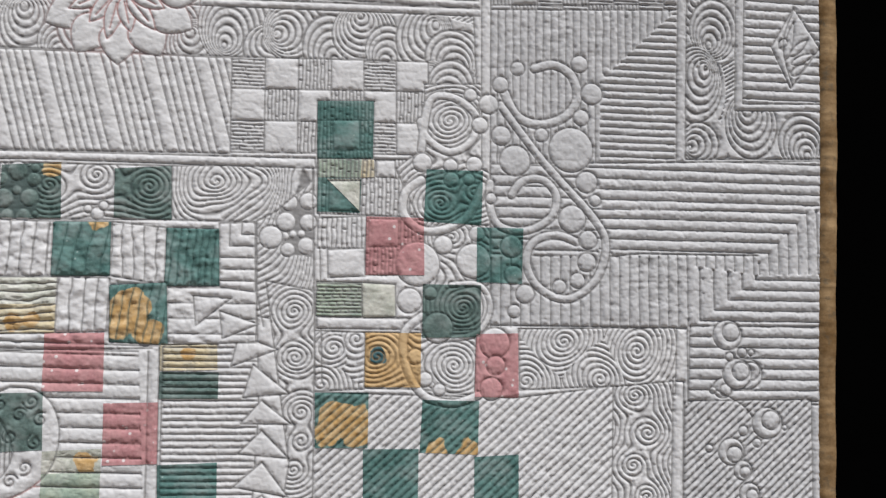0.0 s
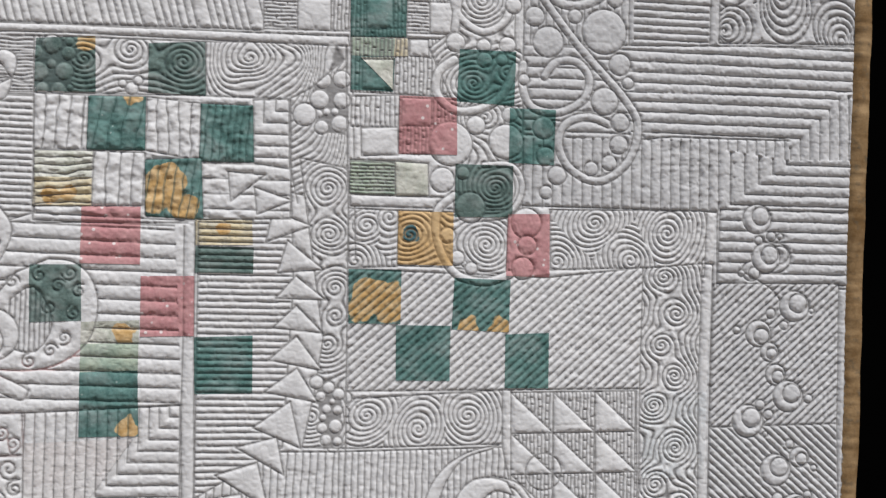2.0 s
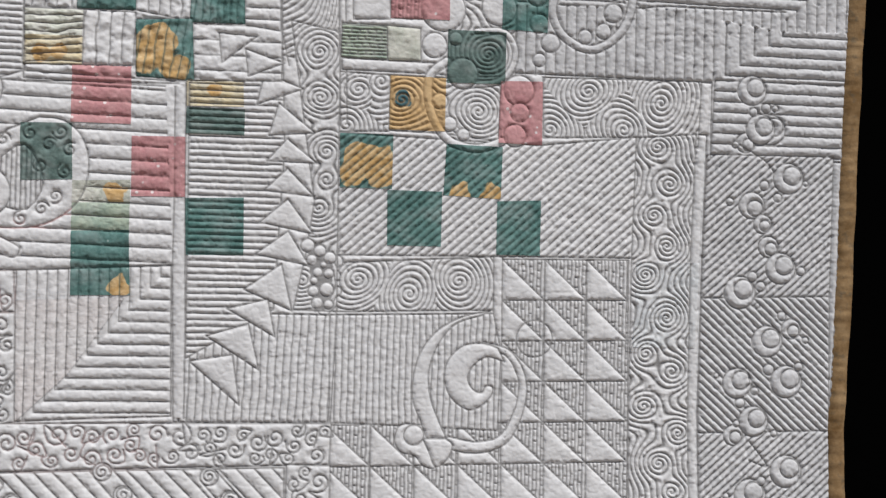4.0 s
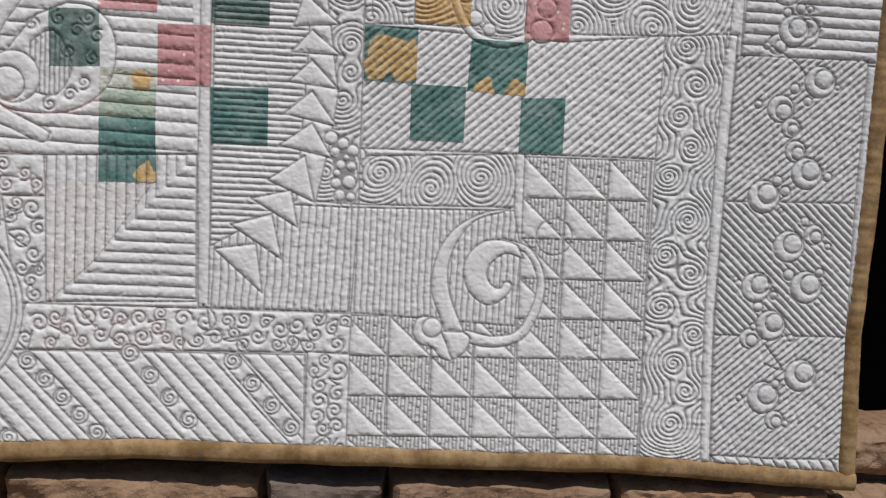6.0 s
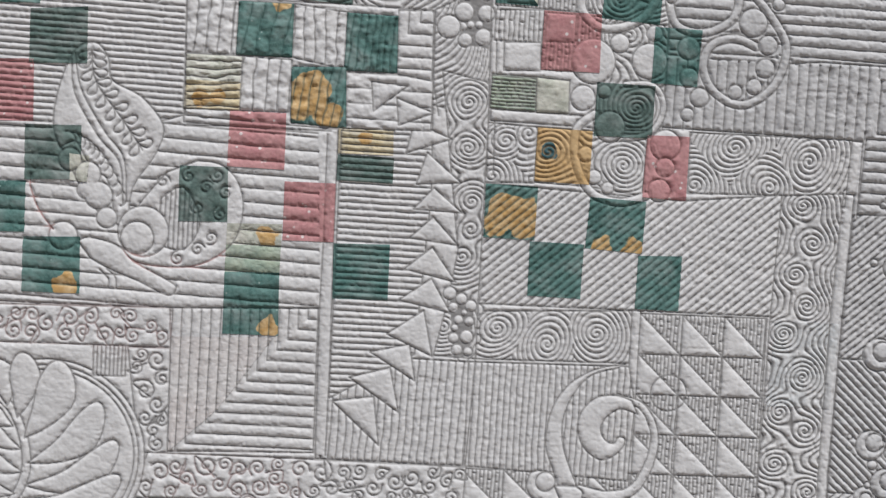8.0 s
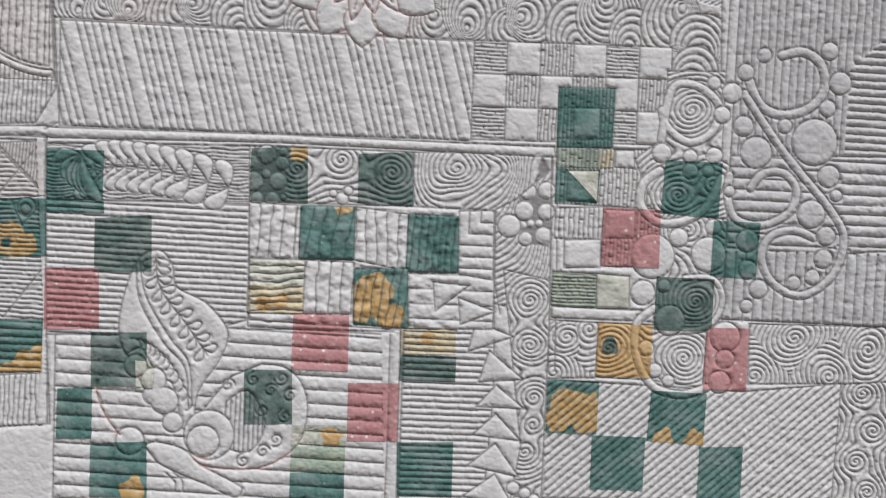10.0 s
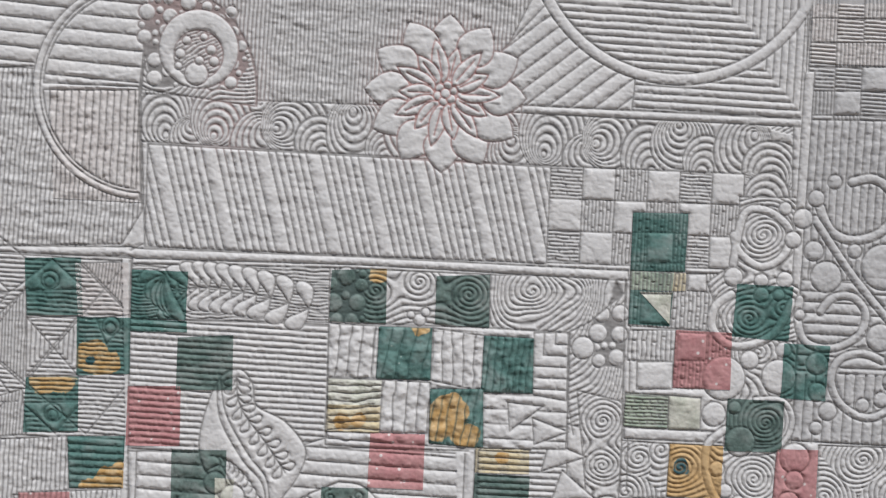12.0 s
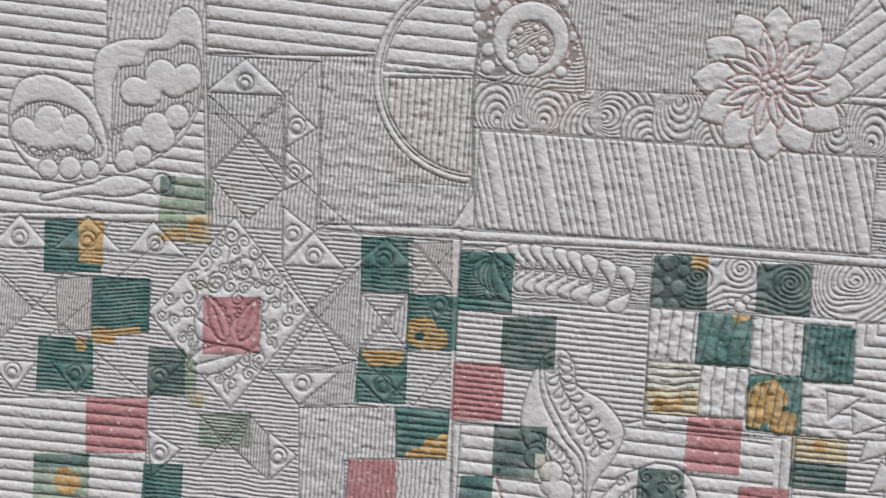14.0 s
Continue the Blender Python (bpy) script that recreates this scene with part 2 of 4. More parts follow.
def band(path, width, taper=0.0):
    """A puffed cord along a line, stitched on both sides."""
    for k in range(0, len(path) - 1, 6):
        some = path[k:k + 7]
        sl, u, v = window(some, width + 9)
        d = seg_dist(some, u, v)
        w = width * (1 - taper * k / len(path)) / 2
        D[sl] = np.where(d < w, w - d, np.minimum(D[sl], d - w))
    for k in range(0, len(path) - 1, 6):
        some = path[k:k + 7]
        sl, u, v = window(some, width)
        d = seg_dist(some, u, v)
        w = width * (1 - taper * k / len(path)) / 2
        D[sl] = np.where(d < w, np.maximum(w - d, np.where(D[sl] < w, D[sl], 0)), D[sl])


def cloud(balls):
    """Puffs that run together into one scalloped cloud."""
    pts = [c for c, _ in balls]
    big = max(r for _, r in balls)
    sl, u, v = window(pts, big + 9)
    d = np.full(u.shape, -1e3, np.float32)
    for c, r in balls:
        d = np.maximum(d, r - np.hypot(u - c[0], v - c[1]))
    D[sl] = np.where(d > 0, d, np.minimum(D[sl], -d))


def curve(points, n=8):
    """A smooth line through the points."""
    p = [points[0], *points, points[-1]]
    out = []
    for a, b, c, d in zip(p, p[1:], p[2:], p[3:]):
        for k in range(n):
            s = k / n
            out.append(tuple(0.5 * (2 * b[i] + (c[i] - a[i]) * s + (2 * a[i] - 5 * b[i] + 4 * c[i] - d[i]) * s * s + (3 * b[i] - a[i] - 3 * c[i] + d[i]) * s ** 3) for i in (0, 1)))
    return [*out, points[-1]]


def curl(c, r, a0=0.0, turns=1.3, way=1):
    """A small spiral scroll."""
    n = 14
    return [(c[0] + r * (1 - 0.85 * k / n) * math.cos(radians(a0) + way * turns * 2 * math.pi * k / n),
             c[1] - r * (1 - 0.85 * k / n) * math.sin(radians(a0) + way * turns * 2 * math.pi * k / n)) for k in range(n + 1)]


def scrolls(points, size, seed):
    """A puffed strip covered with curls that spring from one vine."""
    wash(points)
    stroke(points, True)
    r = np.random.default_rng(seed)
    p = np.array(points, float)
    a, b = p.min(0), p.max(0)
    placed = []
    for _ in range(2600):
        c = (r.uniform(a[0], b[0]), r.uniform(a[1], b[1]))
        s = size * r.uniform(0.7, 1.15)
        if all(math.hypot(c[0] - x, c[1] - y) > (s + q) * 0.86 for x, y, q, _ in placed) and inside(points, np.array([c[0]]), np.array([c[1]]))[0]:
            if seg_dist(points, np.array([c[0]]), np.array([c[1]]), True)[0] > s * 0.85:
                way, a0 = (-1, 1)[len(placed) % 2], r.uniform(0, 360)
                line = curl(c, s, a0, 1.45, way)
                stroke(line)
                if placed:
                    x, y, q, _ = min(placed, key=lambda o: math.hypot(o[0] - c[0], o[1] - c[1]))
                    far = math.hypot(x - c[0], y - c[1])
                    if far < 3.2 * size:
                        end = (x + (c[0] - x) / far * q, y + (c[1] - y) / far * q)
                        t = radians(a0)
                        out = (c[0] + 1.25 * s * math.cos(t - way * 0.7), c[1] - 1.25 * s * math.sin(t - way * 0.7))
                        stroke(curve([line[0], out, end], 4))
                placed.append((*c, s, a0))


def pebbles(points, size, seed):
    """A patch packed with small balls."""
    wash(points, 0.4)
    r = np.random.default_rng(seed)
    p = np.array(points, float)
    a, b = p.min(0), p.max(0)
    placed = []
    for k in range(700):
        c = (r.uniform(a[0], b[0]), r.uniform(a[1], b[1]))
        s = size * (r.uniform(0.8, 1.2) if k < 350 else r.uniform(0.4, 0.7))
        if all(math.hypot(c[0] - x, c[1] - y) > (s + q) * 0.98 for x, y, q in placed) and inside(points, np.array([c[0]]), np.array([c[1]]))[0]:
            placed.append((*c, s))
            ball(c, s)


def leaf(base, tip, width, vein=True):
    """A pointed puffed petal."""
    (x0, y0), (x1, y1) = base, tip
    dx, dy = x1 - x0, y1 - y0
    n = 9
    side = [(k / n, math.sin(math.pi * (k / n) ** 0.8) ** 0.8 * width / 2) for k in range(n + 1)]
    q = math.hypot(dx, dy)
    a = [(x0 + dx * s - dy / q * w, y0 + dy * s + dx / q * w) for s, w in side]
    b = [(x0 + dx * s + dy / q * w, y0 + dy * s - dx / q * w) for s, w in side]
    outline([*a, *b[-2:0:-1]])
    if vein:
        stroke([(x0 + dx * 0.15, y0 + dy * 0.15), (x0 + dx * 0.75, y0 + dy * 0.75)])


def lobe(base, tip, width, bend=0.0):
    """A plume of a feather: narrow at its base, round at its tip, bent to one side."""
    (x0, y0), (x1, y1) = base, tip
    dx, dy = x1 - x0, y1 - y0
    q = math.hypot(dx, dy)
    left, right = [], []
    for k in range(13):
        s = 1 - (1 - k / 12) ** 2
        w = width / 2 * ((s / 0.6) ** 0.75 if s < 0.6 else math.sqrt(max(0.0, 1 - ((s - 0.6) / 0.4) ** 2)))
        o = bend * q * math.sin(math.pi * s)
        cx, cy = x0 + dx * s - dy / q * o, y0 + dy * s + dx / q * o
        left.append((cx - dy / q * w, cy + dx / q * w))
        right.append((cx + dy / q * w, cy - dx / q * w))
    outline([*left, *right[-2:0:-1]])


def feather(spine, length, width, back=0.6, step=2):
    """Plumes on both sides of a line."""
    for k in range(0, len(spine) - step, step):
        (x0, y0), (x1, y1) = spine[k], spine[k + step]
        q = math.hypot(x1 - x0, y1 - y0) + 1e-6
        tx, ty = (x1 - x0) / q, (y1 - y0) / q
        for side in (-1, 1):
            lobe((x0, y0), (x0 + side * ty * length - tx * length * back, y0 - side * tx * length - ty * length * back), width, 0.12 * side)
    stroke(spine)


# right-hand border, from the top down
TILE = [(23, -385), (294, -404), (305, -217), (32, -206)]
lines(TILE, 3.1, 90)
tile_a, tile_b, tile_c = (33, -206), (205, -216), (30, -329)
for i in range(14):
    for j in range(9):
        ex, ey = ((tile_b[k] - tile_a[k]) / 7 for k in (0, 1)), ((tile_c[k] - tile_a[k]) / 5.6 for k in (0, 1))
        (eux, evx), (euy, evy) = ex, ey
        p = (tile_a[0] + i * eux + j * euy, tile_a[1] + i * evx + j * evy)
        q = [p, (p[0] + eux, p[1] + evx), (p[0] + eux + euy, p[1] + evx + evy), (p[0] + euy, p[1] + evy)]
        if i == j or (i + j == 8 and i > j) or (i + j == 14):
            outline(q)
        else:
            lines(q, 3.6, 0 if (i // 2 + j // 2 + i * j // 3) % 2 else 90)
lines([(37, -224), (220, -233), (216, -85), (38, -78)], 7.2, 90, 0.4)
corner([(218, -234), (220, -233), (216, -85), (142, -82), (142, -166), (155, -173)], (220, -236), -1, 1, 7.0, 0.95, edge=False)
wash([(219, -295), (228, -296), (225, -89), (216, -89)])
stroke([(219, -295), (216, -86)])
shells([(228, -296), (278, -299), (275, -139), (275, -138), (362, -142), (361, -94), (225, -89)],
       [(*(251, -263), 24, 0.9), (*(239, -234), 22, 0.9), (*(254, -212), 24, 0.8), (*(236, -167), 26, 0.7), (*(240, -104), 19, 0.9), (*(342, -108), 24, 0.9), (*(291, -128), 26, 0.8)], 4.1)
wash([(278, -299), (287, -300), (283, -145), (363, -148), (362, -141), (275, -138)])
lines([(287, -300), (367, -305), (363, -148), (283, -145)], 8.8)
stroke([(278, -299), (275, -138), (362, -141)])
outline([(337, -243), (363, -204), (332, -162), (313, -202)])
for a, b in (((327, -189), (337, -229)), ((332, -194), (351, -212)), ((333, -186), (357, -198)), ((333, -175), (348, -187)), ((329, -211), (321, -202))):
    leaf(a, b, 7.7, False)
stroke(curve([(337, -241), (325, -205), (334, -164)]))
lines([(38, -78), (361, -92), (359, -40), (140, 7), (39, 5)], 9.8)
corner([(140, -38), (360, -45), (358, 19), (294, 21), (229, 65), (230, 4), (140, 7)], (139, 165), 1, -1, 9.8, edge=False)
lines([(39, 8), (294, 0), (294, 21), (229, 69), (39, 72)], 9.3, 90, edge=False)
corner([(227, 69), (228, 12), (294, 20), (358, 18), (356, 68)], (375, -35), -1, 1, 9.8, 0.71, edge=False)
stroke(curve([(39, 70), (87, 70), (224, 70)]))
stroke([(143, 6), (178, 2), (294, 1)])
lines([(227, 68), (356, 67), (353, 140), (224, 138)], 9.8)
lines([(221, 137), (344, 135), (342, 266), (218, 270)], 5.4, 42)
lines([(218, 270), (342, 266), (343, 391), (217, 394)], 5.7, -42)
lines([(217, 394), (343, 391), (349, 529), (222, 517)], 5.4, 42)
lines([(222, 507), (285, 509), (347, 508), (349, 531), (223, 518)], 9.8, -58)
wash([(214, 71), (225, 71), (223, 138), (212, 138)])
outline([(210, 119), (220, 119), (218, 242), (216, 378), (221, 517), (211, 516), (207, 379), (207, 243)])
stroke([(214, 71), (224, 71), (224, 140)])
# bubbles that wander down the border
for c, r in (((263, 76), 27), ((282, 112), 27), ((258, 125), 18), ((272, 112), 27), ((300, 157), 28), ((265, 183), 24), ((276, 200), 17),
             ((282, 221), 19), ((294, 241), 28), ((255, 264), 29), ((282, 309), 28), ((305, 297), 18), ((254, 348), 27), ((301, 346), 29),
             ((270, 383), 27), ((251, 396), 18), ((302, 429), 29), ((268, 451), 29), ((280, 472), 17)):
    ball(c, r * 0.515)
    ball((c[0] + r * 0.13, c[1] - r * 0.10 * (1 if r > 25 else -1)), r * 0.31)
for c, r in (((244, 180), 7), ((267, 249), 9), ((275, 258), 9), ((314, 243), 8), ((313, 332), 8), ((257, 366), 9), ((284, 335), 10), ((296, 285), 8),
             ((317, 161), 5), ((254, 385), 6), ((277, 164), 9), ((290, 175), 8), ((272, 276), 5), ((245, 452), 6), ((291, 475), 6), ((279, 438), 8), ((319, 307), 6),
             ((277, 92), 9), ((265, 96), 8), ((286, 92), 6), ((248, 127), 6), ((271, 355), 7), ((234, 341), 5), ((290, 394), 6)):
    ball(c, r * 0.515)
stroke(curve([(252, 127), (277, 141), (287, 153)]))
stroke(curve([(267, 419), (284, 424), (266, 401)]))

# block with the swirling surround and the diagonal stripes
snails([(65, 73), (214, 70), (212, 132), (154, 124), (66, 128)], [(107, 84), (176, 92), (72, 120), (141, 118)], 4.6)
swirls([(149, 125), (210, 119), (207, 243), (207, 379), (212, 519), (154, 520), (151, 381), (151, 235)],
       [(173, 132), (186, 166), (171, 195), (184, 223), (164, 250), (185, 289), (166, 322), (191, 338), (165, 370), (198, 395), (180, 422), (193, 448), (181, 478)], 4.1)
snails([(-119, 77), (-73, 78), (-74, 128), (-118, 130)], [(-102, 92), (-82, 84), (-112, 124)], 4.8)
swirls([(-74, 78), (-22, 78), (26, 78), (25, 133), (-23, 128), (-74, 127)], [(-63, 99), (6, 107)], 4.6)
lines([(-118, 131), (64, 135), (153, 124), (151, 235), (66, 236), (-117, 239)], 6.0, 42)
snails([(-118, 246), (23, 237), (25, 285), (-117, 289)], [(-98, 260), (-52, 272), (-8, 260)], 4.6)
wash([(23, 237), (31, 238), (33, 288), (24, 287)])
stroke([(23, 237), (24, 288)])
stroke([(31, 238), (33, 288)])
pebbles([(-139, 227), (-116, 235), (-117, 289), (-135, 289)], 5.2, 3)

# half-square triangles
hst_a, hst_b, hst_c = (31, 239), (148, 237), (35, 496)
for j in range(8):
    for i in range(3 if j < 4 else 7):
        i -= 0 if j < 4 else 4
        ex = ((hst_b[0] - hst_a[0]) / 3, (hst_b[1] - hst_a[1]) / 3)
        ey = ((hst_c[0] - hst_a[0]) / 7, (hst_c[1] - hst_a[1]) / 7)
        g = [(hst_a[0] + (i + s) * ex[0] + (j + t) * ey[0], hst_a[1] + (i + s) * ex[1] + (j + t) * ey[1]) for s, t in ((0, 0), (1, 0), (1, 1), (0, 1))]
        if j == 7:
            g[2], g[3] = (g[2][0], g[1][1] + 0.85 * (g[2][1] - g[1][1])), (g[3][0], g[0][1] + 0.85 * (g[3][1] - g[0][1]))
        meander([g[0], g[1], g[2]], 3.5, 90, 7.0 + 2.0 * ((i + 2 * j) % 3))
        outline([g[0], g[2], g[3]])

# upright rows and the flying triangles
lines([(-122, 292), (24, 288), (32, 323), (30, 393), (-120, 386)], 5.7, 90, 0.6)
lines([(-248, 334), (-187, 292), (-122, 292), (-120, 386), (-254, 387)], 6.7, 88, 0.8)
lines([(-248, 93), (-170, 39), (-165, 144), (-171, 288), (-245, 332)], 5.7)
stroke([(-121, 248), (-116, 291), (-119, 386)])
flow([(-173, -66), (-123, -72), (-119, 74), (-169, 65)], 4.4, 60, 10, 130)
swirls([(-162, 34), (-119, 42), (-116, 289), (-154, 288), (-145, 243), (-138, 193)], [(-137, 60), (-135, 101), (-129, 148), (-128, 173), (-134, 198), (-147, 263)], 4.1)
pebbles([(-150, -38), (-123, -39), (-122, 12), (-146, 10), (-152, -15)], 7.7, 5)
ball((-159, -5), 10.3)
for a, b, c in (((-224, 48), (-192, 50), (-221, 74)), ((-201, 61), (-167, 72), (-198, 85)), ((-184, 81), (-150, 94), (-190, 109)),
                ((-171, 107), (-139, 132), (-179, 136)), ((-163, 138), (-136, 159), (-180, 158)), ((-162, 164), (-138, 188), (-182, 184)),
                ((-161, 191), (-138, 221), (-185, 212)), ((-160, 219), (-141, 249), (-188, 240)), ((-165, 248), (-155, 289), (-197, 271)),
                ((-176, 279), (-169, 312), (-211, 288)), ((-192, 301), (-182, 341), (-228, 312)), ((-205, 328), (-198, 372), (-242, 334))):
    outline([a, b, c])
pebbles([(-144, 223), (-120, 239), (-122, 288), (-136, 288)], 5.2, 9)

# the large scroll over the triangles
outline(curve([(21, 286), (-3, 291), (-26, 304), (-41, 324), (-47, 348), (-46, 368), (-38, 388), (-37, 399), (-26, 403), (-17, 399), (-22, 387), (-31, 364), (-33, 340), (-25, 316), (-10, 298), (13, 290)], 4))
band(curve([(-13, 404), (11, 408), (35, 401), (49, 376), (52, 348), (39, 324), (16, 316)]), 10.8, 0.6)
outline(curve([(29, 319), (16, 315), (-2, 317), (-15, 329), (-19, 345), (-13, 363), (2, 374), (15, 371), (24, 361), (25, 354), (19, 353), (15, 359), (7, 356), (2, 346), (7, 335), (19, 327), (35, 331)], 4))
outline(curve([(-38, 388), (-33, 401), (-25, 425), (-36, 424), (-44, 415), (-56, 412), (-62, 402), (-59, 390), (-52, 387)], 4))
outline(curve([(-37, 400), (-31, 412), (-25, 425), (-15, 419), (-10, 406), (-17, 400)], 4))
ball((-45, 397), 8.8)
stroke(arc((62, 310), 16.5))

# scrolls, mitred block and the feathered ring
lines([(-554, 56), (-388, 48), (-386, 95), (-262, 97), (-252, 251), (-389, 259), (-550, 262)], 12.4, -1.5)
lines([(-565, -8), (-389, -13), (-386, 89), (-432, 105), (-562, 110)], 5.5, -0.7)
wash([(-268, 97), (-252, 94), (-246, 296), (-245, 384), (-258, 384), (-258, 245)])
stroke([(-251, 93), (-249, 194), (-246, 296), (-245, 384)])
stroke([(-260, 97), (-258, 195), (-258, 256), (-254, 384)])
stroke([(-383, 97), (-257, 94)])
lines([(-388, 259), (-343, 257), (-343, 280), (-387, 287)], 7.7, 90)
corner([(-389, 259), (-259, 252), (-256, 382), (-386, 387)], (-259, 252), -1, 1, 9.8, 1.15)
scrolls([(-559, 265), (-389, 259), (-387, 294), (-558, 298)], 8.8, 11)
scrolls([(-424, 296), (-387, 295), (-385, 388), (-410, 390)], 8.8, 12)
scrolls([(-402, 389), (-118, 387), (-119, 423), (-415, 430)], 8.8, 13)
scrolls([(-156, 423), (-118, 424), (-118, 517), (-156, 515)], 8.8, 14)
lines([(-415, 431), (-158, 426), (-156, 515), (-491, 525), (-492, 482)], 11.3, -46)
for a, b, n in (((-436, 487), (-415, 509), 2), ((-400, 440), (-339, 503), 5), ((-312, 430), (-259, 489), 4), ((-222, 434), (-168, 493), 4)):
    band([a, b], 15.5)
    for k in range(n):
        s = k / (n - 1)
        c = (a[0] + s * (b[0] - a[0]), a[1] + s * (b[1] - a[1]))
        ball(c, 7.7)
        stroke(curl(c, 6.7, 40 * k, 1.5))
RING = (-490, 396)
outline(arc(RING, 85.5))
ball(RING, 80.3)
stroke(arc(RING, 76.2))
band(curve([(-560, 338), (-528, 350), (-511, 380), (-508, 415), (-524, 446), (-552, 462)]), 7.5)
for a, b, w, bend in (((-536, 352), (-560, 326), 21, 0.12), ((-526, 354), (-541, 313), 24, 0.1), ((-517, 364), (-514, 306), 27, 0.06), ((-510, 382), (-480, 312), 36, 0.10),
                      ((-506, 404), (-444, 348), 31, 0.14), ((-508, 424), (-428, 382), 30, 0.16), ((-518, 438), (-424, 413), 30, 0.16), ((-528, 450), (-438, 447), 31, 0.12),
                      ((-538, 458), (-474, 470), 27, -0.08), ((-548, 462), (-520, 468), 20, -0.1)):
    lobe(a, b, w, bend)
for a, b in (((-512, 392), (-540, 372)), ((-510, 412), (-542, 396)), ((-516, 432), (-546, 420)), ((-520, 372), (-540, 356))):
    lobe(a, b, 15.0, -0.12)
lines([(-454, 296), (-426, 295), (-425, 322), (-453, 323)], 3.6, 90, 0.3)

# the moth
outline(curve([(-475, 33), (-463, 32), (-453, 45), (-449, 63), (-424, 75), (-406, 94), (-403, 108), (-411, 129), (-427, 155), (-433, 190), (-456, 171), (-477, 143), (-494, 119), (-498, 94), (-491, 59), (-482, 39)], 4))
stroke(curve([(-482, 42), (-475, 73), (-454, 107), (-436, 130), (-432, 165)]))
stroke(curve([(-485, 47), (-480, 78), (-459, 112), (-439, 135), (-435, 170)]))
feather(curve([(-468, 38), (-463, 65), (-439, 96), (-420, 122)], 6), 11.5, 7.5, -0.55, 2)
outline(curve([(-490, 124), (-478, 118), (-470, 130), (-460, 144), (-450, 148), (-444, 168), (-443, 190), (-461, 172), (-477, 148)], 4))
for k in range(12):
    stroke(arc(tuple(np.array((-485, 117)) + np.array((4.2 * k, 0.4 * k * k))), 7, -30 - 4 * k, 110 - 4 * k, 7))
cloud([((-482, 134), 10), ((-466, 146), 11), ((-456, 164), 12), ((-448, 183), 9), ((-466, 159), 9)])
outline(curve([(-372, 128), (-352, 130), (-336, 144), (-330, 169), (-338, 199), (-365, 219), (-399, 223), (-427, 217), (-434, 195), (-419, 167), (-398, 140)], 4))
lines(curve([(-402, 163), (-383, 152), (-367, 181), (-380, 207), (-405, 203)], 3), 4.1, 90)
ball((-416, 193), 22.1)
ball((-421, 199), 14.4)
for c, a0 in (((-401, 148), 0), ((-379, 142), 90), ((-363, 151), 30), ((-354, 140), 200), ((-346, 155), 60), ((-350, 174), 120), ((-357, 195), 250), ((-368, 206), 20), ((-385, 215), 90), ((-370, 169), 140)):
    stroke(curl(c, 6.7, a0, 1.4))
outline(curve([(-472, 205), (-462, 201), (-437, 207), (-423, 220), (-390, 236), (-385, 242), (-392, 248), (-418, 237), (-443, 228), (-461, 219)], 4))
ball((-485, 201), 12.4)
stroke(curve([(-494, 196), (-507, 179), (-515, 160), (-515, 149)]))
stroke(curve([(-446, 228), (-438, 235), (-437, 245)]))
stroke(curve([(-452, 229), (-444, 237), (-444, 245)]))

# the teal blocks and the feather row
swirls([(-391, -64), (-247, -66), (-245, -18), (-389, -15)], [(-349, -46), (-265, -47), (-310, -56)], 4.6)
swirls([(-247, -66), (-124, -71), (-124, -57), (-155, -28), (-173, -18), (-245, -18)], [(-208, -53)], 4.6, 1, 9.0)
pebbles([(-389, -61), (-361, -62), (-358, -18), (-388, -16)], 7.2, 21)
for c, r in (((-308, -22), 11), ((-303, -29), 8), ((-316, -26), 7)):
    ball(c, r * 0.515)
lines([(-567, -57), (-391, -64), (-389, -15), (-565, -8)], 3.1, 0, 1.6)
feather(curve([(-530, -34), (-506, -40), (-477, -39), (-442, -34), (-395, -23)], 6), 21, 14.5, 0.75, 2)
for k in range(6):
    lobe((-536, -49), tuple(np.array((-560, -43)) + np.array((8.5 * k, 7.5 * math.sqrt(k) * 2.1))), 12, 0.1)
for a, b, c, d, ang, p in (((-389, -14), (-344, -14), (-344, 33), (-387, 34), 88, 20), ((-344, -14), (-296, -15), (-295, 32), (-344, 33), 80, 22),
                           ((-296, -15), (-249, -11), (-249, 39), (-295, 32), 90, 19), ((-249, -11), (-204, -11), (-202, 39), (-249, 40), 86, 12),
                           ((-387, 35), (-338, 34), (-338, 82), (-387, 83), 4, 13), ((-338, 34), (-295, 34), (-294, 80), (-338, 82), 90, 21),
                           ((-295, 40), (-247, 37), (-244, 91), (-293, 89), 82, 14)):
    lines([a, b, c, d], p * 0.515, ang, 1.5)
lines([(-247, 41), (-170, 39), (-169, 88), (-244, 91)], 13.4)
corner([(-204, -16), (-173, -18), (-171, 44), (-202, 40)], (-174, -17), -1, 1, 10.3)
outline([(-224, 48), (-192, 50), (-221, 74)])
outline([(-201, 61), (-167, 72), (-198, 85)])
stroke([(-391, -62), (-385, 89), (-259, 92), (-250, 92)])
stroke([(-124, -64), (-117, 123)])
stroke([(-117, -29), (-111, 123)])
stroke([(-172, -19), (-170, 44), (-163, 74)])

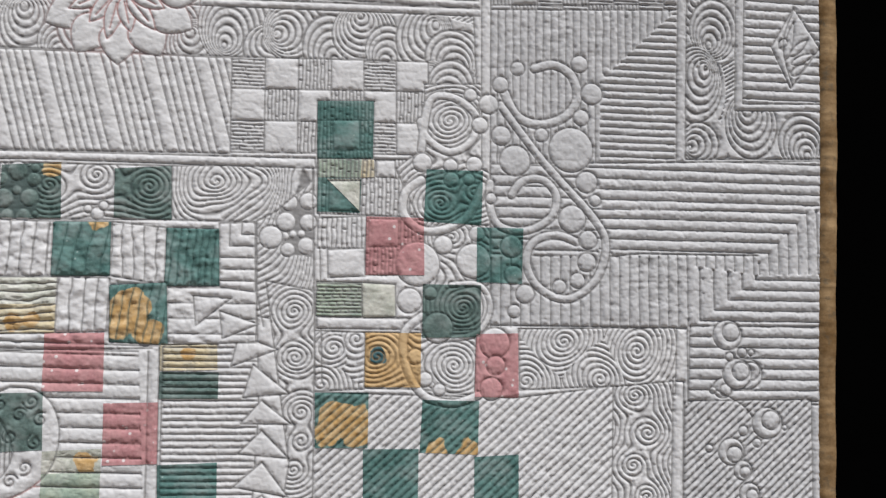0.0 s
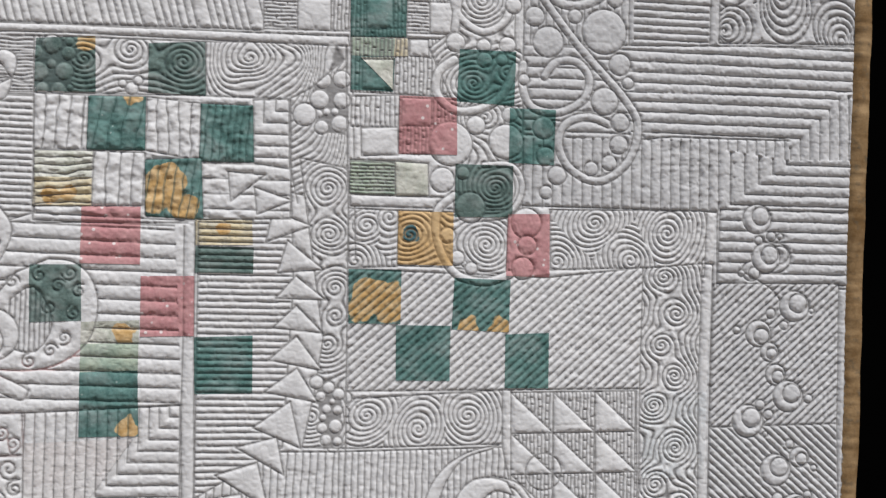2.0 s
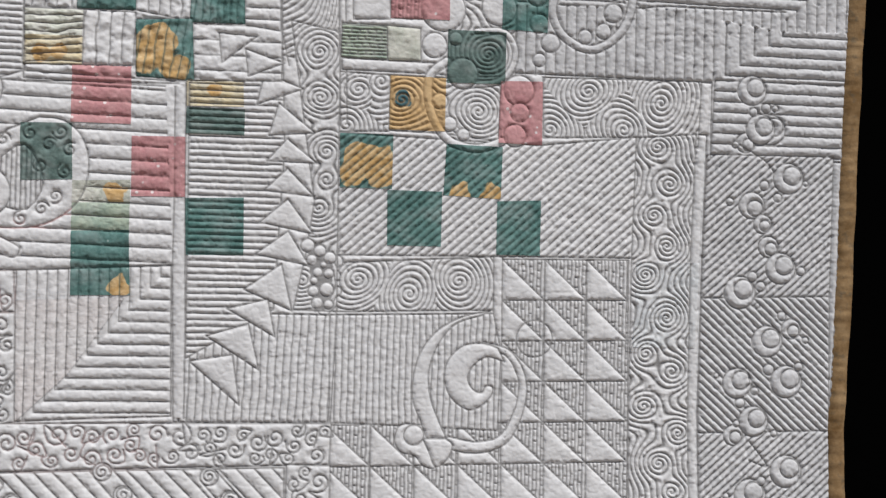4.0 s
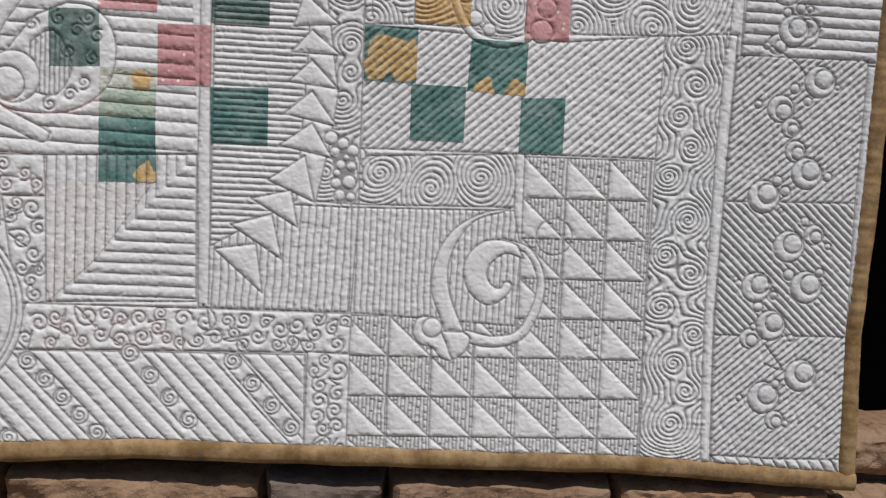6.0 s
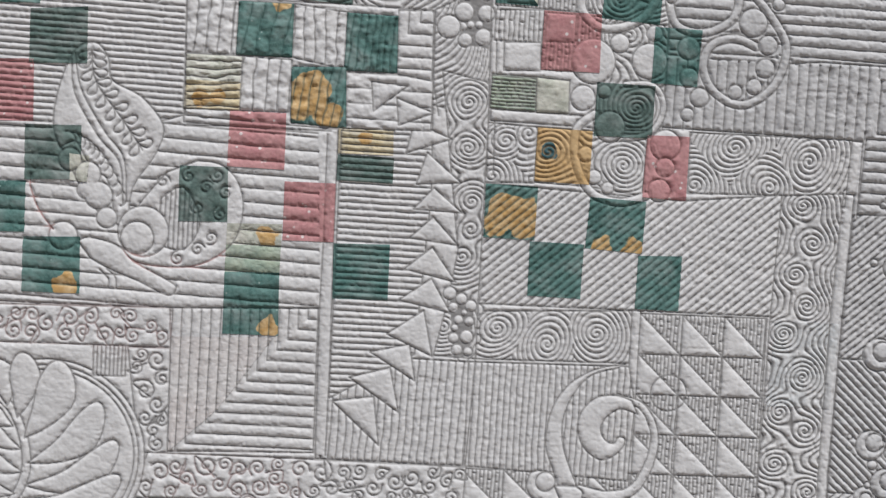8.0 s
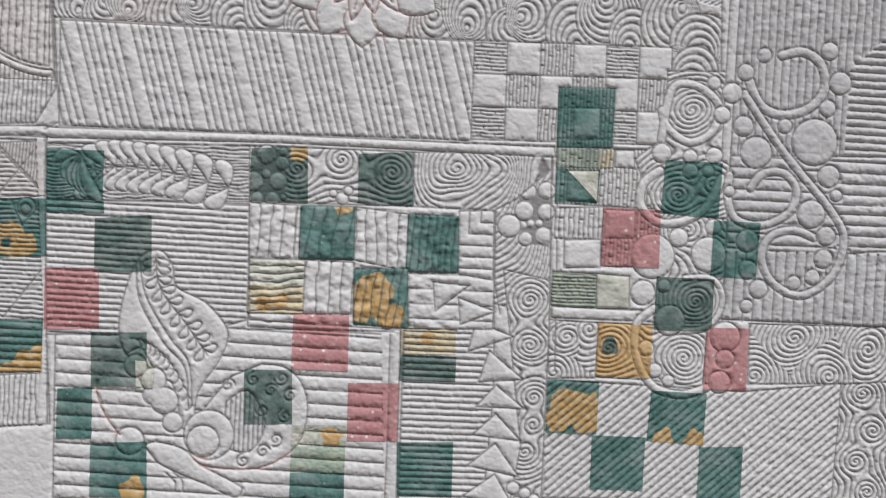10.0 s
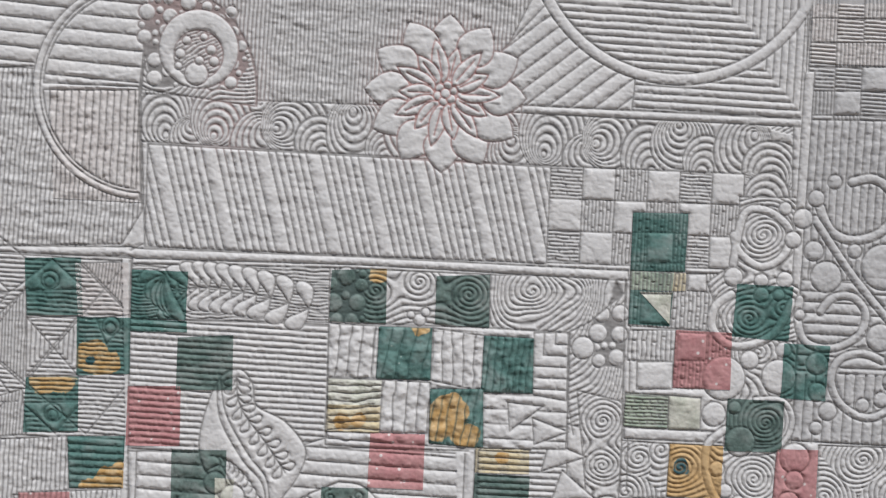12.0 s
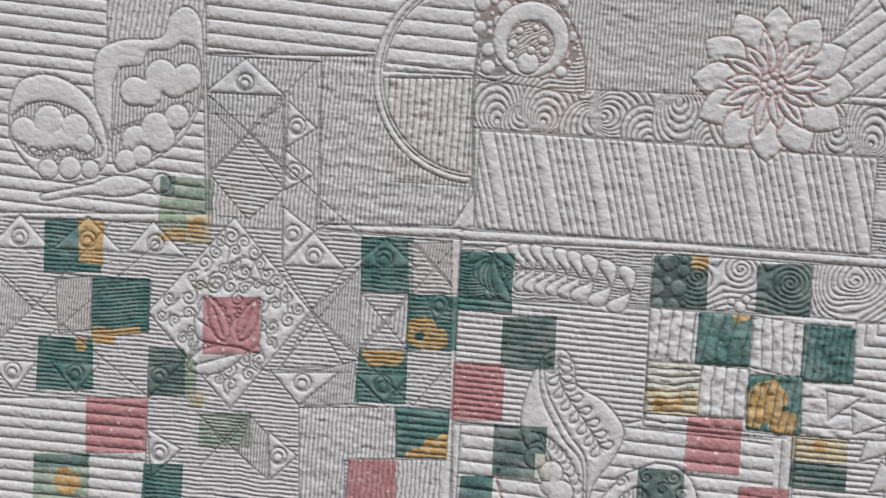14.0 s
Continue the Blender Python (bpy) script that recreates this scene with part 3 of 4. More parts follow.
# rows under the long seam
bands([(-558, -164), (-198, -166), (-197, -79), (-556, -73)], 6.4, -74, 7)
chk = [(-198, -167), (-21, -172), (-19, -84), (-197, -80)]
for j in range(3):
    for i in range(6):
        g = [tuple((1 - s) * (1 - t) * chk[0][k] + s * (1 - t) * chk[1][k] + s * t * chk[2][k] + (1 - s) * t * chk[3][k] for k in (0, 1))
             for s, t in ((i / 6, j / 3), ((i + 1) / 6, j / 3), ((i + 1) / 6, (j + 1) / 3), (i / 6, (j + 1) / 3))]
        if (i + j) % 2:
            outline(g)
        else:
            meander(g, 3.3, 90 if i % 4 else 0, 13.0)
meander([(-121, -130), (-70, -132), (-70, -79), (-120, -77)], 3.4, 90, 8.0)
outline([(-107, -113), (-83, -114), (-82, -86), (-106, -84)])
stroke([(-120, -112), (-70, -114)])
stroke([(-120, -85), (-70, -87)])
meander([(-120, -77), (-39, -79), (-26, -27), (-119, -27)], 3.6, 90, 10.0)
outline([(-109, -57), (-81, -58), (-81, -30), (-109, -30)])
outline([(-67, -77), (-50, -78), (-49, -62), (-67, -62)])
meander([(-118, -23), (-75, -26), (-76, 3), (-118, 4)], 4.4, 90, 24.0)
outline([(-109, 5), (-76, 3), (-75, 28), (-108, 30)])
meander([(-75, -26), (-22, -26), (-22, 26), (-75, 27)], 3.4, 90, 6.0)
outline([(-73, -24), (-46, -24), (-46, 1), (-73, 2)])
meander([(-118, 34), (-78, 34), (-77, 65), (-118, 64)], 3.2, 0, 7.0)
outline([(-78, 34), (-48, 35), (-47, 64), (-77, 65)])
outline([(-117, 65), (-24, 65), (-24, 75), (-117, 75)])

# shells along the edge of the upper panel
sh_a, sh_b = (-550, -185), (5, -193)
shells([(-567, -209), (-452, -211), (-349, -212), (-130, -214), (21, -218), (29, -83), (-17, -80), (-21, -171), (-201, -167), (-565, -166)],
       [(sh_a[0] + (sh_b[0] - sh_a[0]) * k / 19 + 4 * math.sin(k * 2.1), sh_a[1] + (sh_b[1] - sh_a[1]) * k / 19 + (14 if k % 2 else -3), (30, 22, 27, 24)[k % 4], (0.8, 1.0, 0.9)[k % 3]) for k in range(20)]
       + [(*(1, -173), 25, 0.9), (*(-16, -157), 16, 1.0), (*(0, -148), 22, 0.9), (*(7, -123), 24, 0.9)], 3.9)
wash([(21, -223), (31, -224), (35, -83), (28, -83)])
stroke([(21, -218), (28, -83)])
stroke([(31, -226), (35, -83)])

# upper panel: close rows, the great ring and the diagonal rows
lines([(-602, -329), (-206, -358), (-249, -260), (-247, -215), (-452, -209), (-596, -208)], 3.6, 90, 0.5)
lines([(-249, -267), (-171, -360), (-125, -364), (-119, -247), (-125, -221), (-249, -218)], 12.9, 40)
corner([(-127, -245), (-128, -363), (25, -374), (31, -225), (-128, -222)], (32, -225), -1, -1, 6.7, edge=True, inner=True)
GREAT = (-95, -387)
corner(arc(GREAT, 131.8), (31, -247), -1, -1, 6.7, edge=False, inner=True)
band(arc(GREAT, 134.9, 175, 365, 60), 10.3)
outline([(-228, -220), (32, -224), (33, -217), (-228, -213)])
FLOWER = (-297, -226)
for k in range(12):
    a = radians(30 * k + 90)
    leaf((FLOWER[0] + 30 * math.cos(a), FLOWER[1] - 30 * math.sin(a)), (FLOWER[0] + 73 * math.cos(a), FLOWER[1] - 71 * math.sin(a)), 34, False)
for k in range(14):
    a = radians(360 / 14 * k + 78)
    tip = 49 if k % 2 else 42
    leaf((FLOWER[0] + 9 * math.cos(a), FLOWER[1] - 9 * math.sin(a)), (FLOWER[0] + tip * math.cos(a), FLOWER[1] - tip * math.sin(a)), 15, True)
for k in range(6):
    a = radians(60 * k + 20)
    ball((FLOWER[0] + 7 * math.cos(a), FLOWER[1] - 7 * math.sin(a)), 4.2)
ball(FLOWER, 4.5)

# the ringed circle with its bubbles
DISC = (-563, -212)
lines([(-922, -292), (-493, -320), (-568, -232), (-574, -233), (-711, -222), (-916, -211)], 12.9, -2.5)
lines([(-711, -222), (-568, -229), (-560, -104), (-576, -74), (-703, -65)], 4.1, 88, 0.6)
outline(arc(DISC, 97.9, 90, 272)[:] + [(-560, -104), (-576, -304)])
outline(arc(DISC, 91.7, 90, 270)[:] + [(-561, -112), (-576, -304)])
lines(arc(DISC, 88.6, 90, 180)[:] + [(-568, -214)], 13.9, -2)
lines(arc(DISC, 88.6, 184, 268)[:] + [(-568, -211)], 6.2, 90, 0.5)
swirls(arc(DISC, 97.9, -5, 90)[:] + [(-566, -212)], [(-553, -233), (-482, -259)], 4.1)
pebbles([(-570, -284), (-553, -295), (-490, -289), (-473, -239), (-484, -222), (-557, -214), (-568, -253)], 6.2, 31)
ball((-518, -251), 35.0)
ball((-518, -246), 21.6)
lines(arc((-518, -246), 21.6), 3.1, 30, 2.0)
ball((-519, -229), 10.3)
for c, r in (((-534, -246), 9), ((-529, -258), 8), ((-507, -251), 9), ((-514, -262), 7), ((-504, -241), 9), ((-535, -235), 7), ((-517, -241), 8)):
    ball(c, r * 0.515)
stroke(arc(DISC, 98.9, -5, 95))

# the long corded seam
outline([(-687, -70), (-703, -65), (-568, -72), (-564, -71), (-363, -75), (-122, -77), (-121, -68), (-363, -68), (-563, -62), (-568, -64), (-705, -56)])
stroke([(-568, -69), (-556, -76), (-563, -164)])

# vine, rings and balls of the big scroll
swirls([(-24, -150), (37, -153), (38, -21), (-26, -21), (-49, -70), (-23, -92)], [(-1, -116), (-8, -40), (23, -51)], 4.6)
swirls([(-49, -25), (38, -21), (39, 73), (-24, 78), (-22, 27), (-22, -19)], [(14, 55), (3, -9), (29, 16)], 4.6)
wash([(27, -266), (37, -267), (38, -73), (29, -73)])
stroke([(28, -266), (30, -73)])
stroke([(37, -267), (38, -62)])
band(curve([(-26, -89), (-19, -134), (2, -139), (24, -123), (20, -99), (-0, -88), (-21, -100), (-27, -115)]), 7.7)
band(curve([(-26, -61), (-40, -49), (-41, -29), (-25, -15), (-2, -17), (18, -30), (31, -57)]), 8.2)
band(curve([(38, -60), (38, -39), (47, -21), (71, -17), (95, -30), (100, -51), (87, -65), (68, -63), (58, -50)]), 7.7)
band(curve([(51, -145), (63, -124), (84, -117), (108, -125), (120, -143), (115, -164), (98, -174), (79, -170)]), 8.8)
band(curve([(47, -134), (87, -83), (135, -31), (147, -5), (137, 27), (111, 45), (84, 35), (72, 12), (79, -7), (100, -14), (119, -8)]), 7.7)
band(curve([(3, 34), (29, 34), (39, 54), (27, 77), (-1, 83)]), 5.7)
band(curve([(-24, 63), (-39, 78), (-37, 108), (-21, 133), (5, 140), (28, 133)]), 7.7)
for c, r in (((63, -169), 13), ((122, -176), 16), ((134, -148), 20), ((124, -125), 15), ((114, -94), 41), ((47, -153), 15), ((36, -134), 18), ((19, -142), 12),
             ((28, -114), 15), ((48, -105), 18), ((86, -107), 13), ((61, -82), 28), ((129, -64), 20), ((137, -47), 11), ((115, -29), 25), ((130, -10), 17),
             ((129, 11), 17), ((120, 28), 14), ((103, 34), 13)):
    ball(c, r * 0.515)
for c, r in (((-25, -77), 17), ((1, -75), 13), ((23, -77), 15), ((39, -46), 10), ((-28, 16), 39), ((23, 12), 31), ((-5, -2), 17), ((58, -2), 20),
             ((60, 24), 17), ((26, -13), 14), ((-35, 49), 22), ((-16, 42), 12), ((-9, 73), 27), ((71, 41), 17), ((61, 57), 12), ((-29, 99), 14),
             ((-20, 119), 13), ((-7, 128), 11), ((43, 86), 27), ((44, 106), 17), ((40, 127), 20), ((2, -62), 14), ((18, -63), 11)):
    ball(c, r * 0.515)

# the side with diamonds and the heart-shaped wings
lines([(-1081, -43), (-706, -61), (-567, -62), (-562, 94), (-555, 189), (-1060, 240)], 4.1, 0, 0.8)
lines([(-1098, -280), (-922, -292), (-916, -211), (-823, -216), (-809, -66), (-1081, -46)], 11.8, -2.5)
lines([(-922, -292), (-827, -298), (-820, -216), (-916, -211)], 5.2, 86, 1.5)
lines([(-820, -215), (-710, -216), (-703, -58), (-805, -55)], 4.1, 90, 1.2)
for cell, p, ang in (([(-702, 17), (-658, -29), (-651, 60)], 5.5, 90), ([(-816, -178), (-774, -146), (-808, -107)], 5.5, 90), ([(-774, -146), (-742, -176), (-738, -114)], 6, 84), ([(-1016, 0), (-969, 37), (-1010, 81)], 5.5, 90),
                     ([(-949, 8), (-914, 2), (-911, 53), (-942, 59)], 5, 90), ([(-913, 2), (-856, 3), (-856, 51), (-910, 56)], 7, 8), ([(-774, -144), (-728, -104), (-768, -64), (-808, -103)], 8, -2), ([(-609, -55), (-567, -59), (-566, -14)], 5.5, 86),
                     ([(-732, -24), (-673, -25), (-701, 15)], 8, 0), ([(-701, 19), (-666, 66), (-725, 72)], 8.5, 0), ([(-799, 124), (-751, 120), (-773, 151)], 6.5, 0), ([(-708, 78), (-657, 60), (-651, 100), (-700, 106)], 5.5, 88), ([(-751, 120), (-733, 137), (-730, 179), (-761, 156)], 5.5, 90)):
    lines(cell, p * 0.515, ang, 0.5)
HUB = (-631, 19)
fill([(-656, -4), (-611, -8), (-609, 45), (-654, 49)], lambda u, v, sl: np.maximum(np.abs(u - HUB[0]), np.abs(v - HUB[1])) + 0.3 * WOB2[sl], 4.1)
stroke([(-656, -4), (-609, 45)])
stroke([(-611, -8), (-654, 49)])
for a, b, c in (((-782, -214), (-742, -182), (-818, -180)), ((-739, -178), (-710, -154), (-737, -134)), ((-738, -132), (-709, -111), (-736, -94)), ((-736, -79), (-705, -58), (-732, -27)),
                ((-705, -57), (-672, -26), (-732, -24)), ((-989, -51), (-956, -21), (-1017, -17)), ((-922, -54), (-886, -23), (-954, -21)), ((-859, -55), (-824, -24), (-882, -24)),
                ((-636, -57), (-606, -32), (-669, -27)), ((-1009, 90), (-962, 88), (-982, 118)), ((-947, 87), (-900, 85), (-921, 114)), ((-736, 75), (-671, 72), (-706, 106)),
                ((-733, 133), (-704, 154), (-728, 179)), ((-849, 142), (-815, 158), (-842, 188)), ((-604, 68), (-656, 72), (-626, 98)), ((-565, -12), (-585, 16), (-595, -6)), ((-853, 83), (-818, 75), (-851, 113))):
    outline([a, b, c])
    m = ((a[0] + b[0] + c[0]) / 3, (a[1] + b[1] + c[1]) / 3)
    ball(m, 8.0)
    ball((m[0] - 0.5, m[1] + 2.0), 4.6)
for a, b in (((-818, -180), (-660, -57)), ((-742, -181), (-804, -109)), ((-744, -177), (-733, -29)), ((-710, -216), (-700, -64)), ((-853, -35), (-966, 77)), ((-1005, 5), (-852, 110)),
             ((-969, 37), (-898, -53)), ((-658, -30), (-730, 77)), ((-702, 16), (-599, 97)), ((-570, -59), (-651, 49)), ((-612, -55), (-566, -12)), ((-802, 122), (-744, 170)),
             ((-751, 117), (-798, 175)), ((-738, 78), (-660, 71)), ((-706, 107), (-698, 198)), ((-566, 52), (-599, 97)), ((-715, -216), (-774, -148)), ((-808, -162), (-738, -98))):
    stroke([a, b])
lines([(-706, 108), (-615, 100), (-611, 148), (-659, 154), (-655, 199), (-698, 203)], 4.1, 90, 0.6)
lines([(-1068, 132), (-851, 113), (-847, 218), (-1060, 240)], 10.3)
lines([(-615, 100), (-564, 97), (-563, 143), (-611, 146)], 6.7)
lines([(-655, 152), (-558, 144), (-555, 189), (-655, 198)], 4.6, 90, 1.6)
wash([(-575, -61), (-569, -61), (-562, 94), (-560, 189), (-565, 190), (-564, 94)])
stroke([(-566, -62), (-564, 41), (-557, 189)])
DIAMOND = [(-781, -65), (-702, 17), (-771, 115), (-857, 31)]
scrolls(DIAMOND, 7.7, 41)
outline(curve([(-804, 14), (-781, 45), (-756, 48), (-747, 60), (-780, 56), (-805, 52), (-814, 74), (-809, 31)], 4))
outline(curve([(-812, 31), (-807, 52), (-780, 56), (-758, 60), (-748, 47), (-750, 15), (-759, 48), (-771, 28), (-781, 50)], 3))
leaf((-816, 80), (-758, 59), 25.8, True)
leaf((-780, 53), (-799, 11), 17.5, True)
leaf((-767, 51), (-754, 10), 17.5, True)
for c, r in (((-793, -3), 22), ((-769, -15), 30)):
    stroke(curl(c, r * 0.515, 0, 1.5))
outline(curve([(-1008, -152), (-999, -177), (-974, -186), (-946, -178), (-925, -161), (-912, -135), (-908, -109), (-923, -91), (-956, -85), (-987, -100), (-1006, -125)], 4))
lines(curve([(-1004, -144), (-989, -156), (-967, -160), (-939, -152), (-923, -134), (-914, -113), (-946, -106), (-979, -106), (-997, -118)], 4), 3.6, 90, 0.4)
cloud([((-992, -131), 13), ((-968, -142), 15), ((-942, -137), 14), ((-975, -122), 14), ((-953, -123), 14), ((-931, -123), 10)])
for k in range(9):
    stroke(arc(tuple(np.array((-981, -110)) + np.array((6.8 * k, 2.5 * math.sin(k * 0.9)))), 5.5, -20, 190, 8))
cloud([((-965, -96), 10), ((-944, -99), 11), ((-924, -99), 9)])
outline(curve([(-928, -190), (-924, -212), (-900, -224), (-865, -228), (-858, -248), (-843, -259), (-828, -248), (-823, -216), (-821, -177), (-836, -138), (-864, -112), (-896, -99), (-906, -127), (-923, -158)], 4))
lines(curve([(-908, -181), (-901, -197), (-882, -201), (-876, -214), (-856, -217), (-843, -224), (-827, -216), (-823, -176), (-839, -143), (-867, -114), (-899, -102), (-906, -138)], 4), 3.6, 90, 0.4)
cloud([((-887, -176), 14), ((-862, -192), 16), ((-837, -192), 14), ((-873, -175), 13), ((-848, -185), 13)])
for k in range(13):
    stroke(arc(tuple(np.array((-904, -133)) + np.array((5.8, -2.6)) * k), 5.5, 10, 210, 8))
cloud([((-882, -130), 14), ((-864, -144), 14), ((-844, -155), 12), ((-858, -134), 14)])
cloud([((-890, -110), 11), ((-875, -116), 10)])
outline(curve([(-920, -86), (-901, -95), (-879, -95), (-863, -88), (-878, -79), (-900, -75), (-927, -75), (-965, -66), (-969, -72), (-944, -79)], 4))
ball((-854, -91), 9.3)

# ---- the shape of the cloth ----
EDGE_R = [(365, -253), (361, -94), (352, 138), (349, 268), (343, 390), (348, 520)]
EDGE_B = [(-1110, 512), (-600, 512), (-412, 514), (-305, 508), (-215, 509), (-37, 510), (148, 510), (348, 521)]


def right_edge(v):
    return np.interp(v, [p[1] for p in EDGE_R], [p[0] for p in EDGE_R])


def bottom_edge(u):
    return np.interp(u, [p[0] for p in EDGE_B], [p[1] for p in EDGE_B])


for path in ([(float(right_edge(v)) - 0.3, v) for v in range(-426, 520, 10)], [(u, float(bottom_edge(u)) - 0.3) for u in range(-1106, 352, 10)]):
    stroke(path)
RELIEF = (1.75 * (1 - np.exp(-D / 0.95)) + 0.75 * (1 - np.exp(-D / 5.0))).astype(np.float32)
# Puckers across the rows, where the filling pushes against the thread.
RELIEF += (np.clip(D, 0, 3) / 3 * (0.24 * smooth_noise(12, 5) + 0.14 * smooth_noise(5, 6))).astype(np.float32)
NEAR = np.exp(-D / 2.2)
RELIEF += (np.clip(D, 0, 2.0) / 2.0 * (0.20 * np.abs(smooth_noise(8, 41)) - 0.30 * np.clip(0.22 - np.abs(smooth_noise(14, 42)), 0, 1) / 0.22 + 0.12 * smooth_noise(4, 43))).astype(np.float32)
RELIEF += (NEAR * (0.60 * smooth_noise(7, 11, across=3.2) * (0.6 + 0.6 * smooth_noise(60, 13)) + 0.34 * smooth_noise(4, 12, across=2.2))).astype(np.float32)
PINCH = np.clip(smooth_noise(9, 14, across=0.5) - 0.12, 0, 1)
RELIEF -= (np.exp(-((D - 1.6) / 1.3) ** 2) * 1.15 * PINCH).astype(np.float32)
# Pieces that have shrunk and crumpled, with folds running mostly across.
for points, amount, across in (([(-389, -14), (-204, -12), (-200, 90), (-386, 89)], 1.7, 1.5), ([(-460, -340), (-226, -356), (-249, -260), (-247, -220), (-452, -211)], 1.05, 3.0), ([(-710, -219), (-571, -226), (-560, -104), (-576, -75), (-703, -66)], 1.25, 2.4),
                               ([(-187, 292), (-122, 292), (-120, 386), (-194, 385)], 0.5, 2.4), ([(156, 3), (233, 1), (229, 69), (140, 71)], 0.7, 2.6), ([(38, -223), (164, -230), (152, -174), (38, -169)], 0.6, 2.8),
                               ([(-706, 108), (-615, 100), (-611, 148), (-659, 154), (-655, 199), (-698, 203)], 1.2, 2.0), ([(-541, -162), (-198, -166), (-197, -79), (-556, -73)], 0.7, 1.5), ([(38, -78), (361, -92), (358, 1), (140, 7)], 0.4, 0.5),
                               ([(-551, 113), (-262, 97), (-252, 251), (-550, 262)], 0.45, 0.6), ([(-76, -26), (-22, -26), (-21, 78), (-117, 77), (-119, -23)], 0.5, 1.0)):
    sl, u, v = window(points)
    RELIEF[sl] += (inside(points, u, v) * amount * (0.55 * smooth_noise(13, 21, across=across)[sl] + 0.45 * np.abs(smooth_noise(22, 22, across=across)[sl]) + 0.3 * smooth_noise(6, 23, across=across)[sl])).astype(np.float32)
# The border holds more filling than the middle.
RELIEF *= 0.88 * (1 + 0.4 * np.clip((gu - 60) / 160, 0, 1)).astype(np.float32)[None]
RELIEF += 2.2 * smooth_noise(330, 8)
# Stitch lines: sewing threads, coloured darker as painted shade in the grooves.
THREAD_SHADE = np.clip((0.9 - D) / 0.55, 0, 1).astype(np.float32) * 0.85


def sample(field, u, v):
    x, y = np.clip((u - U0) / CELL, 0, NU - 1.01), np.clip((v - V0) / CELL, 0, NV - 1.01)
    i, j = x.astype(int), y.astype(int)
    fx, fy = x - i, y - j
    return (field[j, i] * (1 - fx) + field[j, i + 1] * fx) * (1 - fy) + (field[j + 1, i] * (1 - fx) + field[j + 1, i + 1] * fx) * fy


Z0 = 1.25


def sheet(name, u, v, material, lift=0.0, layers=None, gone=None):
    """A quilted sheet of cloth over a grid of (u, v)."""
    nv, nu = u.shape
    h = sample(RELIEF, u, v) + lift
    co = np.stack([u, -h, Z0 * 1000 - v], -1).reshape(-1, 3).astype(np.float32) / 1000
    i = np.arange(nv * nu).reshape(nv, nu)
    quads = np.stack([i[:-1, :-1], i[1:, :-1], i[1:, 1:], i[:-1, 1:]], -1).reshape(-1, 4).astype(np.int32)
    if gone is not None:
        quads = quads[~gone[:-1, :-1].ravel()]
    me = bpy.data.meshes.new(name)
    me.vertices.add(len(co))
    me.vertices.foreach_set("co", co.ravel())
    me.loops.add(quads.size)
    me.loops.foreach_set("vertex_index", quads.ravel())
    me.polygons.add(len(quads))
    me.polygons.foreach_set("loop_start", np.arange(0, quads.size, 4, dtype=np.int32))
    me.polygons.foreach_set("use_smooth", np.ones(len(quads), bool))
    me.update(calc_edges=True)
    for key, val in {"thread_shade": sample(THREAD_SHADE, u, v), **(layers or {})}.items():
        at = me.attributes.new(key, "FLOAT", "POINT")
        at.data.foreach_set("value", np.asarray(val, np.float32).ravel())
    me.materials.append(material)
    return new(name, me)


def part(name, bm, material, parent, label=""):
    me = bpy.data.meshes.new(name)
    bm.to_mesh(me)
    bm.free()
    me.materials.append(material)
    ob = new(name, me)
    ob.parent = parent
    return tagged(ob, label)


quilt = tagged(new("quilt"), "white quilted patchwork wall hanging with teal, pink and orange patches", "quilt")
us = np.r_[np.linspace(-1106, -1016, 12), np.linspace(-1015, 345, 1512)]
vs = np.r_[np.linspace(-426, -325, 12), np.linspace(-324, 512, 930)]
gU, gV = np.meshgrid(us, vs)
su, sv = (gU + 1106) / (345 + 1106), (gV + 426) / (512 + 426)
gU = -1106 + su * (right_edge(gV) + 1106)
gV = -426 + sv * (bottom_edge(gU) + 426)
covered = np.zeros(gU.shape, bool)


def patch(kind, a, b, c, d, orange=(), leaves=(), lift=0.4):
    """One patch of printed cloth between four corners, clockwise; orange and leaves: printed blots (u, v, radius)."""
    n = max(8, int(max(math.dist(a, b), math.dist(a, d)) / 0.92))
    s, t = np.meshgrid(np.linspace(0, 1, n), np.linspace(0, 1, n))
    mixed = [(1 - s) * (1 - t) * a[k] + s * (1 - t) * b[k] + s * t * c[k] + (1 - s) * t * d[k] for k in (0, 1)]
    u, v = mixed
    rag = 3.0 * sample(WOB2, u, v) + 2.5 * sample(WOB, u, v)
    layers = {}
    for key, blots in (("print", orange), ("leaf", leaves)):
        f = np.zeros(u.shape)
        for x, y, r in blots:
            f = np.maximum(f, np.clip((r * 1.08 + rag * min(1, r / 9) - np.hypot(u - x, v - y)) / 6.0 + 0.4, 0, 1))
        layers[key] = f
    mid = (np.array(a) + b + c + d) / 4
    covered[inside([tuple(mid + (np.array(p) - mid) * 0.90) for p in (a, b, c, d)], gU, gV)] = True
    ob = sheet("patch", u, v, CLOTHS[kind], lift, layers)
    ob.parent = quilt
    return tagged(ob, WORDS[kind])


# faintly tinted pieces of the white ground
patch("blush", (-646, -210), (-568, -212), (-561, -112), (-638, -111))
patch("blush", (-387, 284), (-297, 280), (-343, 347), (-384, 387))
patch("blush", (31, -329), (116, -335), (119, -278), (33, -275))
patch("mist", (156, 239), (215, 238), (212, 316), (154, 316))
patch("mist", (-812, -214), (-769, -215), (-770, -162), (-812, -161))
patch("teal", (-121, -130), (-70, -132), (-70, -79), (-120, -77))
patch("sage", (-120, -77), (-80, -78), (-81, -61), (-119, -60))
patch("cream", (-80, -78), (-69, -78), (-68, -62), (-81, -61))
